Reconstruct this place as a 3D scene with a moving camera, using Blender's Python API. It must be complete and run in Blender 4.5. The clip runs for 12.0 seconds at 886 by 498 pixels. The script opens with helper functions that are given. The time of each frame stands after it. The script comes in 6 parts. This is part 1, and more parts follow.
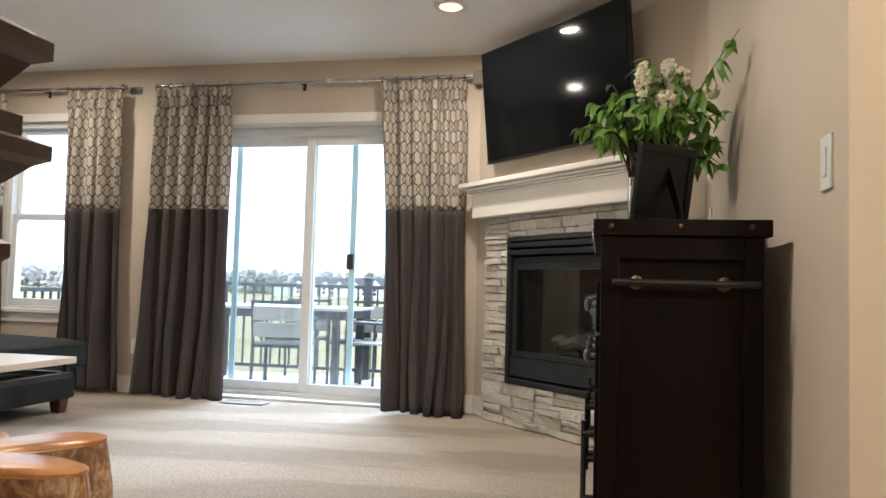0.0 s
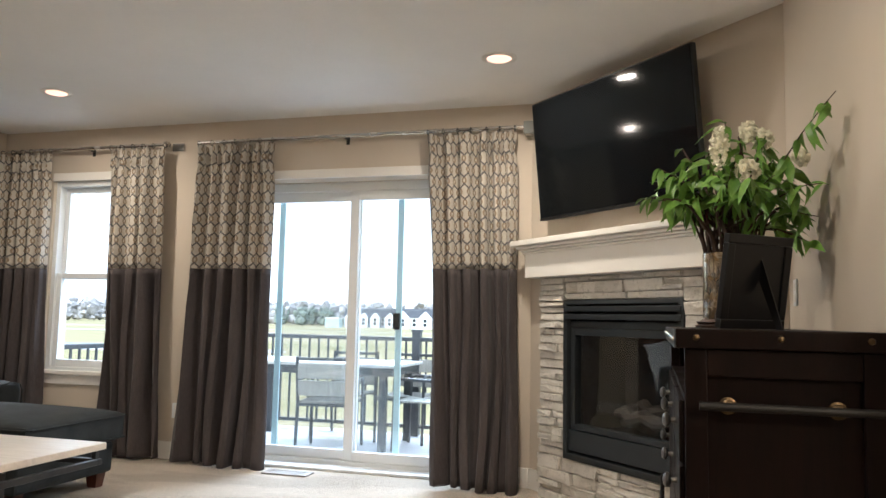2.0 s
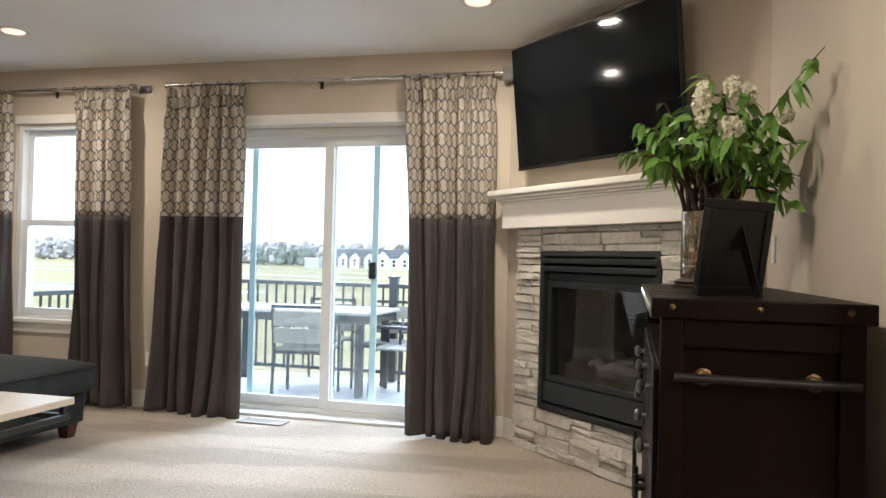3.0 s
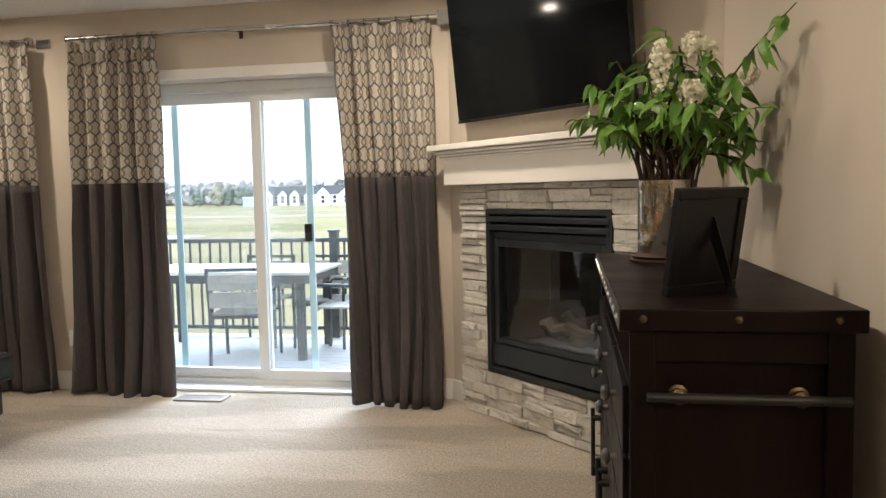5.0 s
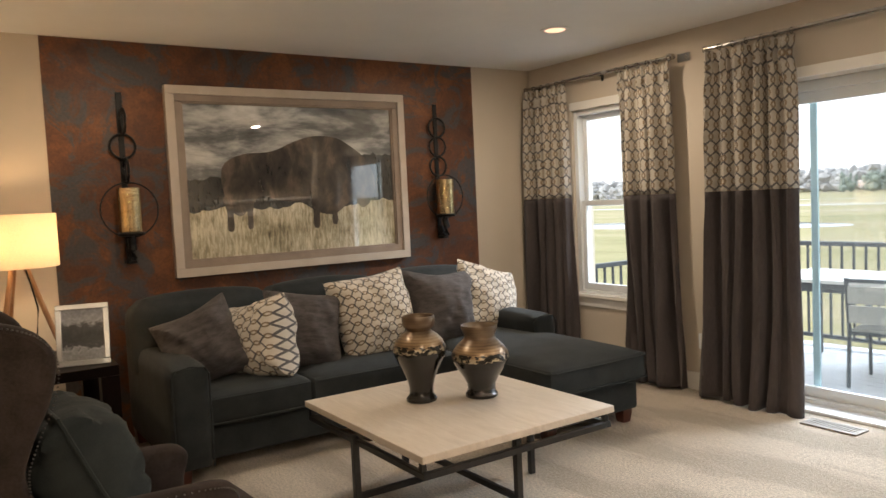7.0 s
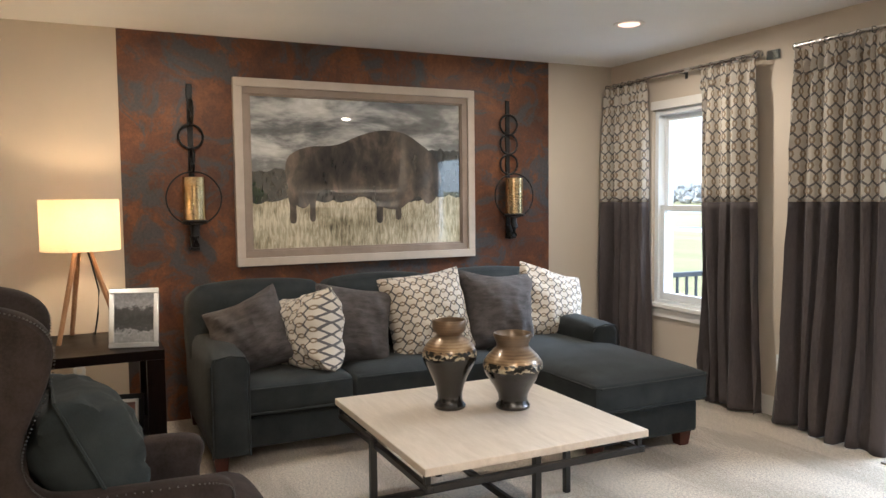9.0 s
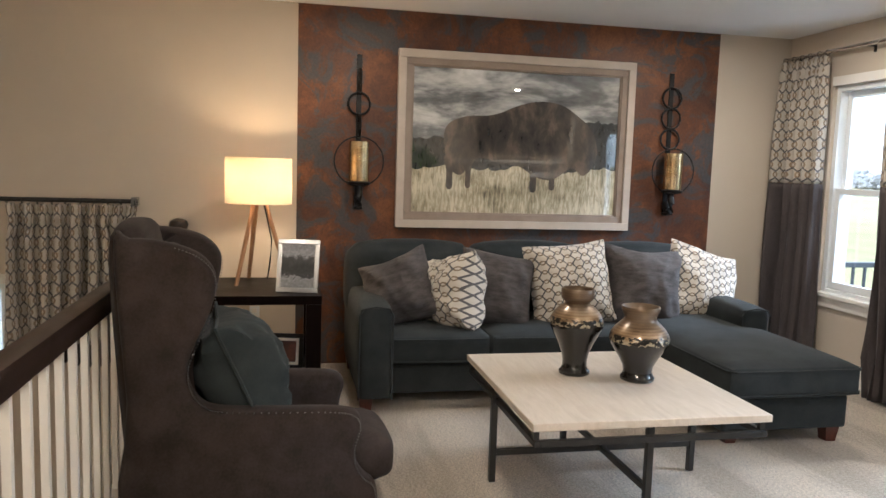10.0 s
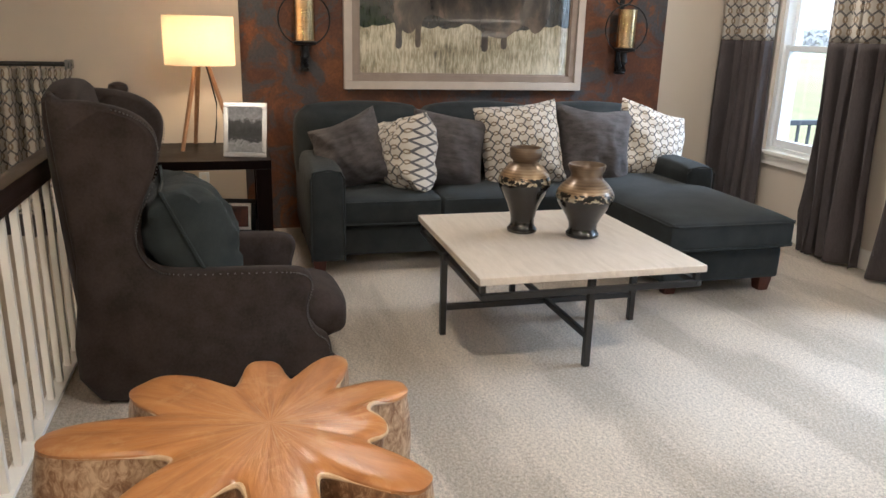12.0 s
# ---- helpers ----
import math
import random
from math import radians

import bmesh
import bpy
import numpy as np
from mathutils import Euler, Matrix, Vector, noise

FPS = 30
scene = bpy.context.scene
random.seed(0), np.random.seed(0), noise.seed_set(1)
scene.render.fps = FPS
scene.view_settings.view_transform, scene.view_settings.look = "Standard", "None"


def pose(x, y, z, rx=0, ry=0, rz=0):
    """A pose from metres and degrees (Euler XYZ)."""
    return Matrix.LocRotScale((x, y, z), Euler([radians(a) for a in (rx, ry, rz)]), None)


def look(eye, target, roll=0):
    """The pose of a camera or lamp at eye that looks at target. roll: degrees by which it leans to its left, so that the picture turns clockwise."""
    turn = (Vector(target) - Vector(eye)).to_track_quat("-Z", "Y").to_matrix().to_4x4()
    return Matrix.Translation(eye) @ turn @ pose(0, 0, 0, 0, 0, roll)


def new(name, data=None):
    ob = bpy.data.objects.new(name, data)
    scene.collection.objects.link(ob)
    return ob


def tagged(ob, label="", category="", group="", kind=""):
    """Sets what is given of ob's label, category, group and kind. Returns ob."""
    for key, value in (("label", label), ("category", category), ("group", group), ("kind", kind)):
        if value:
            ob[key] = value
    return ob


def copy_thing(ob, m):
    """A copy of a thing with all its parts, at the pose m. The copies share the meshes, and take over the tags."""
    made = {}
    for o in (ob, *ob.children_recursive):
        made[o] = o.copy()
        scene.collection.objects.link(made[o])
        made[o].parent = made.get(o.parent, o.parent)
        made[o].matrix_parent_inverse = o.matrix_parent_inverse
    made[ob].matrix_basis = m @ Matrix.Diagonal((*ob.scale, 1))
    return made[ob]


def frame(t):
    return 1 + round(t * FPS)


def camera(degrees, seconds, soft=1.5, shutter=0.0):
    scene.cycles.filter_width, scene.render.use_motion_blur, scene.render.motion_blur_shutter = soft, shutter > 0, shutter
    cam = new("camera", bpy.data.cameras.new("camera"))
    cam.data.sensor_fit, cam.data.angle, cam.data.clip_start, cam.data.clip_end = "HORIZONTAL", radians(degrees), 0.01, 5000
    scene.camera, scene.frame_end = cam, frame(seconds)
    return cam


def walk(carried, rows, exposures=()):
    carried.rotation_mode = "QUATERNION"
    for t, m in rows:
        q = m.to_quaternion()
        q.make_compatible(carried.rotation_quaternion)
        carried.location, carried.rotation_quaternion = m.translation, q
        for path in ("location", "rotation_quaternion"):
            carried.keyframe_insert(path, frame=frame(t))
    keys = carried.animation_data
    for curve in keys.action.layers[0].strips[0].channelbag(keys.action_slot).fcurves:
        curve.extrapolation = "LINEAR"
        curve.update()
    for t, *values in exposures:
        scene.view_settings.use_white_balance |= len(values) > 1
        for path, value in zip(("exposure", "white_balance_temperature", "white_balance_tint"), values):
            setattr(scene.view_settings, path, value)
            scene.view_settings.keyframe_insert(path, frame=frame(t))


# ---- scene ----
U = 0.92  # metres per unit of the plan below
cam = camera(61.1, 12.0, shutter=0.15)
PATH = [
    (0, (-0.021, 0.124, 0.913), (-0.433, 2.078, 1.025), 1.6),
    (0.5, (-0.04, 0.212, 1.021), (-0.402, 2.176, 1.126), 1.0),
    (1, (-0.035, 0.197, 1.049), (-0.409, 2.157, 1.186), 0.7),
    (1.5, (-0.043, 0.273, 1.064), (-0.504, 2.209, 1.263), 0.6),
    (2, (-0.094, 0.417, 1.155), (-0.635, 2.333, 1.343), 1.2),
    (2.5, (-0.093, 0.471, 1.233), (-0.624, 2.397, 1.319), 1.6),
    (3, (-0.093, 0.502, 1.224), (-0.581, 2.441, 1.256), 1.4),
    (5, (-0.146, 0.765, 1.409), (-0.483, 2.73, 1.259), -1.2),
    (5.5, (-0.196, 0.883, 1.391), (-0.847, 2.77, 1.271), -1.0),
    (6, (-0.181, 0.999, 1.481), (-1.274, 2.668, 1.345), 0.4),
    (6.5, (-0.172, 1.008, 1.573), (-1.622, 2.376, 1.418), -1.2),
    (7, (-0.179, 0.984, 1.544), (-1.838, 2.093, 1.417), -2.7),
    (7.3, (-0.165, 1.0, 1.555), (-1.88, 2.03, 1.44), -3.0),
    (8.8, (-0.136, 1.338, 1.569), (-1.936, 2.2, 1.443), -0.5),
    (9, (-0.108, 1.388, 1.563), (-1.912, 2.241, 1.43), -0.6),
    (9.5, (0.017, 1.492, 1.563), (-1.878, 2.114, 1.41), 1.9),
    (10, (0.124, 1.539, 1.547), (-1.822, 1.946, 1.335), 1.8),
    (10.5, (0.137, 1.568, 1.544), (-1.803, 1.934, 1.224), 0.6),
    (11, (0.152, 1.569, 1.54), (-1.758, 2.005, 1.135), 0.8),
    (11.5, (0.161, 1.567, 1.533), (-1.719, 2.068, 1.071), 1.0),
    (12, (0.166, 1.58, 1.523), (-1.688, 2.087, 0.967), 1.5),
]
walk(cam, [(t, look(Vector(eye) * U, Vector(target) * U, roll)) for t, eye, target, roll in PATH],
     exposures=[(0, 1.60, 5450, 8), (3, 1.60, 5450, 8), (5, 1.50, 5700, 8), (5.5, 1.55, 5600, 9), (6.5, 1.45, 5800, 10), (7, 1.34, 6200, 10), (9, 1.80, 5350, 8), (12, 1.76, 5200, 8)])

# ---- daylight and lamps ----
world = bpy.data.worlds.new("sky")
scene.world = world
world.use_nodes = True
wn = world.node_tree.nodes
sky = wn.new("ShaderNodeTexSky")
sky.sky_type, sky.sun_disc = "NISHITA", False
sky.sun_elevation, sky.sun_rotation = radians(38), radians(200)
sky.air_density, sky.dust_density, sky.ozone_density = 1.0, 1.5, 1.0
cloud = wn.new("ShaderNodeMix")  # a high overcast over the clear sky
cloud.data_type = "RGBA"
cloud.inputs[0].default_value = 0.72
cloud.inputs[7].default_value = (7.6, 7.75, 8.0, 1)
world.node_tree.links.new(sky.outputs[0], cloud.inputs[6])
world.node_tree.links.new(cloud.outputs[2], wn["Background"].inputs[0])
wn["Background"].inputs[1].default_value = 0.15
sun = new("sun", bpy.data.lights.new("sun", "SUN"))
sun.data.energy, sun.data.angle, sun.data.color = 1.5, radians(12), (1.0, 0.95, 0.88)
sun.matrix_world = look((0, 0, 20), (0 + 3.0, 8.0, 20 - 6.8))

WARM = (1.0, 0.80, 0.57)
# the last three are unseen, added to light the rest of the room
CANS = [(-0.99, 4.75, 8), (-4.26, 4.77, 8), (-0.99, 2.2, 11), (-4.4, 2.1, 4.0), (-0.1, -1.1, 5)]
for x, y, power in CANS:
    lamp = new("downlight_lamp", bpy.data.lights.new("downlight_lamp", "AREA"))
    lamp.data.shape, lamp.data.size, lamp.data.energy, lamp.data.color = "DISK", 0.11, power, WARM
    lamp.data.spread = radians(180)
    lamp.location = (x * U, y * U, 2.70 * U)
bulb = new("table_lamp_bulb", bpy.data.lights.new("table_lamp_bulb", "POINT"))
bulb.data.energy, bulb.data.color, bulb.data.shadow_soft_size = 4.6, (1.0, 0.64, 0.31), 0.04
bulb.location = (-5.2 * U, 1.345 * U, 1.43 * U)
hall = new("hall_lamp", bpy.data.lights.new("hall_lamp", "POINT"))
hall.data.energy, hall.data.color, hall.data.shadow_soft_size = 21.0, (1.0, 0.78, 0.52), 0.12
hall.location = (1.15 * U, 0.2 * U, 2.15 * U)


# added area lamp out of view, standing in for northern sky light at both openings
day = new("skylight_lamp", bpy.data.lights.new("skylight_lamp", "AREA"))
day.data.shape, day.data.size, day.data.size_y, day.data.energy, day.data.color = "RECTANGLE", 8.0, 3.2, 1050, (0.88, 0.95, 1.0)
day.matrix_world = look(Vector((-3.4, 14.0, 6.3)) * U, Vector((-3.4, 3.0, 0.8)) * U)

# ---- materials ----
class Nodes:
    """A short way to write node trees."""

    def __init__(self, name):
        self.mat = bpy.data.materials.new(name)
        self.mat.use_nodes = True
        self.tree = self.mat.node_tree
        self.bsdf = self.tree.nodes["Principled BSDF"]
        self.out = self.tree.nodes["Material Output"]

    def add(self, kind, **values):
        node = self.tree.nodes.new("ShaderNode" + kind)
        for key, value in values.items():
            setattr(node, key, value)
        return node

    def link(self, a, b):
        self.tree.links.new(a, b)

    def put(self, socket, value):
        if isinstance(value, bpy.types.NodeSocket):
            self.link(value, socket)
        else:
            socket.default_value = value

    def math(self, op, a, b=0.0, c=0.0):
        node = self.add("Math", operation=op)
        for i, v in enumerate((a, b, c)):
            self.put(node.inputs[i], v)
        return node.outputs[0]

    def coords(self, scale=(1, 1, 1), kind="Object", rot=(0, 0, 0)):
        tc = self.add("TexCoord")
        mp = self.add("Mapping")
        mp.inputs["Scale"].default_value = scale
        mp.inputs["Rotation"].default_value = rot
        self.link(tc.outputs[kind], mp.inputs[0])
        return mp.outputs[0]

    def noise(self, vec, scale, detail=4.0, rough=0.55, distort=0.0):
        n = self.add("TexNoise")
        self.link(vec, n.inputs["Vector"])
        n.inputs["Scale"].default_value, n.inputs["Detail"].default_value = scale, detail
        n.inputs["Roughness"].default_value, n.inputs["Distortion"].default_value = rough, distort
        return n.outputs[0]

    def ramp(self, fac, stops):
        r = self.add("ValToRGB")
        while len(r.color_ramp.elements) < len(stops):
            r.color_ramp.elements.new(0.5)
        for e, (p, c) in zip(r.color_ramp.elements, stops):
            e.position, e.color = p, (*c, 1) if len(c) == 3 else c
        self.link(fac, r.inputs[0])
        return r.outputs[0]

    def mix(self, fac, a, b, blend="MIX"):
        m = self.add("Mix", data_type="RGBA", blend_type=blend)
        self.put(m.inputs[0], fac)
        for sock, v in ((m.inputs[6], a), (m.inputs[7], b)):
            self.put(sock, v if isinstance(v, bpy.types.NodeSocket) else (*v, 1))
        return m.outputs[2]

    def bump(self, height, strength, distance=0.01, under=None):
        b = self.add("Bump")
        b.inputs["Strength"].default_value, b.inputs["Distance"].default_value = strength, distance
        self.link(height, b.inputs["Height"])
        if under is not None:
            self.link(under, b.inputs["Normal"])
        return b.outputs[0]

    def finish(self, color, rough=0.6, normal=None, metal=0.0, **more):
        self.put(self.bsdf.inputs["Base Color"], color if isinstance(color, bpy.types.NodeSocket) else (*color, 1))
        self.put(self.bsdf.inputs["Roughness"], rough)
        self.put(self.bsdf.inputs["Metallic"], metal)
        if normal is not None:
            self.link(normal, self.bsdf.inputs["Normal"])
        for key, value in more.items():
            self.put(self.bsdf.inputs[key.replace("_", " ")], value)
        return self.mat


def mottled(name, a, b, rough=0.6, coarse=3.0, fine=60.0, bump=0.15, depth=0.004, metal=0.0, stretch=(1, 1, 1), fine_mix=0.25, **more):
    """Two colours mixed by a coarse and a fine noise, with fine relief."""
    n = Nodes(name)
    v = n.coords(stretch)
    big, small = n.noise(v, coarse), n.noise(v, fine, 3.0)
    f = n.math("MULTIPLY_ADD", n.math("SUBTRACT", small, 0.5), fine_mix, big)
    col = n.ramp(f, [(0.3, a), (0.7, b)])
    r = n.math("MULTIPLY_ADD", n.math("SUBTRACT", big, 0.5), 0.2, rough)
    return n.finish(col, r, n.bump(small, bump, depth), metal, **more)


def flat_glow(name, color, strength):
    n = Nodes(name)
    n.bsdf.inputs["Emission Color"].default_value = (*color, 1)
    n.bsdf.inputs["Emission Strength"].default_value = strength
    return n.finish(color, 0.5)


M = {}
M["wall"] = mottled("wall_paint", (0.545, 0.475, 0.39), (0.585, 0.51, 0.42), 0.75, 1.2, 160, 0.10, 0.002)
M["ceiling"] = mottled("ceiling_paint", (0.86, 0.85, 0.83), (0.90, 0.89, 0.87), 0.85, 2.0, 45, 0.25, 0.004)
M["trim"] = mottled("white_trim", (0.79, 0.76, 0.71), (0.83, 0.80, 0.75), 0.4, 3, 90, 0.04, 0.001)
M["vinyl"] = mottled("white_vinyl", (0.76, 0.78, 0.79), (0.80, 0.82, 0.83), 0.35, 3, 90, 0.03, 0.001)


def carpet():
    n = Nodes("carpet")
    v = n.coords()
    fine = n.noise(v, 210, 3.0, 0.75)
    mid = n.noise(v, 80, 4.0, 0.7)
    swirl = n.noise(v, 2.2, 2.0, 0.5, 0.6)
    sep = n.add("SeparateXYZ")   # vacuum passes fan out along x, each about a third of a metre wide
    n.link(v, sep.inputs[0])
    fan = n.math("DIVIDE", n.math("MULTIPLY_ADD", n.math("SUBTRACT", swirl, 0.5), 0.22, n.math("SUBTRACT", sep.outputs[1], 0.9)), n.math("MULTIPLY_ADD", sep.outputs[0], 0.075, 1.25))
    passes = n.math("SINE", n.math("MULTIPLY", fan, 9.6))
    streak = n.noise(n.coords((0.35, 1.8, 1), rot=(0, 0, radians(-10))), 2.6, 3.0, 0.6, 0.4)
    nap = n.ramp(n.math("MULTIPLY_ADD", streak, 0.75, n.math("MULTIPLY", passes, 0.15)), [(0.26, (0.0,) * 3), (0.34, (0.35,) * 3), (0.40, (0.75,) * 3), (0.56, (1.0,) * 3)])
    base = n.mix(nap, (0.445, 0.382, 0.305), (0.61, 0.53, 0.435))
    speck = n.ramp(n.math("MULTIPLY_ADD", mid, 0.5, n.math("MULTIPLY", fine, 0.6)), [(0.42, (0.46,) * 3), (0.66, (1.36,) * 3)])
    col = n.mix(1.0, base, speck, "MULTIPLY")
    h = n.math("MULTIPLY_ADD", mid, 0.6, fine)
    return n.finish(col, 0.95, n.bump(h, 1.0, 0.007), Sheen_Weight=0.15, Specular_IOR_Level=0.1)


M["carpet"] = carpet()


def cloth(name, a, b, weave=900.0, bump=0.3, coarse=6.0, sheen=0.06, rough=0.9, stretch=(1, 1, 1)):
    n = Nodes(name)
    v = n.coords(stretch)
    big, small = n.noise(v, coarse, 4.0), n.noise(v, weave * 0.25, 3.0, 0.7)
    f = n.math("MULTIPLY_ADD", n.math("SUBTRACT", small, 0.5), 0.6, big)
    return n.finish(n.ramp(f, [(0.3, a), (0.7, b)]), rough, n.bump(small, bump, 0.003), Sheen_Weight=sheen, Specular_IOR_Level=0.2)


M["sofa"] = cloth("charcoal_teal_weave", (0.018, 0.0208, 0.0218), (0.033, 0.0375, 0.039))
M["grey_cloth"] = cloth("grey_chenille", (0.058, 0.051, 0.050), (0.105, 0.094, 0.093), 420, 0.8, 22, stretch=(0.5, 1, 2))
M["suede"] = cloth("brown_suede", (0.023, 0.016, 0.0135), (0.047, 0.034, 0.029), 400, 0.25, 9, 0.03, 0.8)
M["drape"] = cloth("taupe_velvet", (0.052, 0.043, 0.043), (0.084, 0.071, 0.070), 500, 0.3, 5, 0.08, 0.85, (1, 1, 0.25))


def trellis(name, a, b, kind="UV", swap=False, line=0.0054, pale=1.0):
    """Ogee trellis print with small loops where the lines meet; a, b: repeat across and along in metres."""
    n = Nodes(name)
    sep = n.add("SeparateXYZ")
    n.link(n.coords((1, 1, 1), kind), sep.inputs[0])
    u, v = (sep.outputs[1], sep.outputs[0]) if swap else (sep.outputs[0], sep.outputs[1])
    turn = n.math("MULTIPLY", v, 2 * math.pi / b)
    s = n.math("SINE", turn)
    slope = n.math("MULTIPLY", n.math("COSINE", turn), 0.43 * a * 2 * math.pi / b)
    steep = n.math("POWER", n.math("MULTIPLY_ADD", slope, slope, 1.0), 0.5)
    w = n.math("MULTIPLY_ADD", s, 0.43, 0.25)
    uu = n.math("DIVIDE", u, a)
    dist = []
    for sign in (1, -1):
        f = n.math("FRACT", n.math("MULTIPLY_ADD", w, sign, uu))
        dist.append(n.math("MINIMUM", f, n.math("SUBTRACT", 1.0, f)))
    near = n.math("DIVIDE", n.math("MULTIPLY", n.math("MINIMUM", *dist), a), steep)
    thick = n.math("LESS_THAN", near, line)
    tan = n.math("LESS_THAN", n.math("MULTIPLY", s, s), 0.50)
    yarn = n.mix(tan, (0.22, 0.165, 0.11), (0.10, 0.092, 0.092))
    weave = n.noise(n.coords((1, 1, 1), kind), 700, 2.0)
    ground = n.ramp(n.noise(n.coords((1, 1, 1), kind), 14), [(0.3, (0.40 * pale, 0.36 * pale, 0.305 * pale)), (0.7, (0.48 * pale, 0.44 * pale, 0.38 * pale))])
    return n.finish(n.mix(thick, ground, yarn), 0.85, n.bump(weave, 0.25, 0.002), Sheen_Weight=0.2)


M["trellis"] = trellis("trellis_print", 0.060, 0.150, line=0.0055)
M["trellis_small"] = trellis("trellis_print_small", 0.064, 0.120, swap=True, line=0.0046, pale=1.32)
M["black_metal"] = mottled("black_iron", (0.012, 0.012, 0.012), (0.03, 0.028, 0.027), 0.45, 12, 120, 0.2, 0.001, 0.6)
M["dark_frame"] = mottled("gunmetal_tube", (0.030, 0.029, 0.028), (0.05, 0.048, 0.046), 0.4, 8, 140, 0.08, 0.001, 0.5)
M["chrome"] = mottled("brushed_nickel", (0.55, 0.53, 0.50), (0.66, 0.64, 0.61), 0.25, 9, 200, 0.05, 0.001, 1.0)
M["brass"] = mottled("aged_brass", (0.07, 0.048, 0.025), (0.15, 0.105, 0.06), 0.4, 25, 160, 0.1, 0.001, 1.0)
M["pewter"] = mottled("dark_pewter", (0.10, 0.095, 0.09), (0.20, 0.19, 0.18), 0.35, 25, 160, 0.1, 0.001, 0.9)
M["clear"] = mottled("acrylic", (0.7, 0.7, 0.68), (0.75, 0.75, 0.73), 0.1, 5, 90, 0.02, 0.001, 0.0, Transmission_Weight=0.7)


def wood(name, dark, light, rough=0.4, scale=1.0, along=(14, 14, 1.2), bump=0.08, **more):
    n = Nodes(name)
    v = n.coords(along)
    grain = n.noise(v, 3.0 * scale, 6.0, 0.65, 1.2)
    fine = n.noise(v, 22 * scale, 3.0, 0.6)
    wear = n.noise(n.coords(), 4.0, 3.0)
    f = n.math("MULTIPLY_ADD", n.math("SUBTRACT", fine, 0.5), 0.35, grain)
    col = n.ramp(f, [(0.3, dark), (0.7, light)])
    return n.finish(col, n.math("MULTIPLY_ADD", n.math("SUBTRACT", wear, 0.5), 0.3, rough), n.bump(fine, bump, 0.002), **more)


M["espresso"] = wood("espresso_wood", (0.0030, 0.0016, 0.0014), (0.0085, 0.0036, 0.0028), 0.42, Specular_IOR_Level=0.10)
M["rail_wood"] = wood("dark_walnut_rail", (0.014, 0.0075, 0.0055), (0.036, 0.019, 0.014), 0.35, 1.0, (1.2, 14, 14))
M["red_wood"] = wood("red_brown_wood", (0.05, 0.013, 0.008), (0.10, 0.028, 0.017), 0.35)
M["oak"] = wood("honey_oak", (0.30, 0.15, 0.07), (0.46, 0.26, 0.13), 0.45)
M["washed"] = wood("whitewashed_mango_wood", (0.56, 0.48, 0.395), (0.68, 0.60, 0.51), 0.4, 0.8, (1.3, 9, 9))


def glass_pane():
    n = Nodes("window_glass")
    facing = n.add("LayerWeight")
    facing.inputs[0].default_value = 0.5
    shine = n.math("MULTIPLY_ADD", n.math("POWER", facing.outputs["Facing"], 4.0), 0.9, 0.06)
    clear, gloss, both = n.add("BsdfTransparent"), n.add("BsdfGlossy"), n.add("MixShader")
    clear.inputs[0].default_value = (0.96, 0.98, 0.98, 1)
    gloss.inputs["Roughness"].default_value = 0.02
    n.link(shine, both.inputs[0])
    n.link(clear.outputs[0], both.inputs[1])
    n.link(gloss.outputs[0], both.inputs[2])
    n.link(both.outputs[0], n.out.inputs[0])
    return n.mat


M["glass"] = glass_pane()
M["screen_paint"] = mottled("pale_blue_grey_enamel", (0.42, 0.56, 0.60), (0.48, 0.62, 0.66), 0.4, 3, 90, 0.03, 0.001)


# ---- small modelling kit ----
def box(bm, x0, x1, y0, y1, z0, z1, bevel=0.0, segments=2, m=None):
    flat = bm.faces.layers.int.get("flat") or bm.faces.layers.int.new("flat")
    made = bmesh.ops.create_cube(bm, size=1.0)["verts"]
    for v in made:
        v.co = Vector(((x0 + x1) / 2 + v.co.x * (x1 - x0), (y0 + y1) / 2 + v.co.y * (y1 - y0), (z0 + z1) / 2 + v.co.z * (z1 - z0)))
    if bevel:
        edges = list({e for v in made for e in v.link_edges})
        got = bmesh.ops.bevel(bm, geom=edges, offset=bevel, segments=segments, profile=0.5, affect="EDGES")
        made = list({v for f in got["faces"] for v in f.verts} | {v for v in made if v.is_valid})
        rounded = set(got["faces"])
        for f in {f for v in made for f in v.link_faces} - rounded:
            f[flat] = 1
        for f in rounded:
            f[flat] = 0
    if m is not None:
        bmesh.ops.transform(bm, matrix=m, verts=made)
    return made


def lathe(bm, profile, n=32, m=None, cap=True):
    """Turns (radius, height) pairs round z."""
    rings = []
    for r, z in profile:
        rings.append([bm.verts.new((r * math.cos(2 * math.pi * i / n), r * math.sin(2 * math.pi * i / n), z)) for i in range(n)])
    for a, b in zip(rings, rings[1:]):
        for i in range(n):
            bm.faces.new((a[i], a[(i + 1) % n], b[(i + 1) % n], b[i]))
    if cap and profile[0][0] > 1e-4:
        bm.faces.new(rings[0][::-1])
    if cap and profile[-1][0] > 1e-4:
        bm.faces.new(rings[-1])
    verts = [v for ring in rings for v in ring]
    if m is not None:
        bmesh.ops.transform(bm, matrix=m, verts=verts)
    return verts


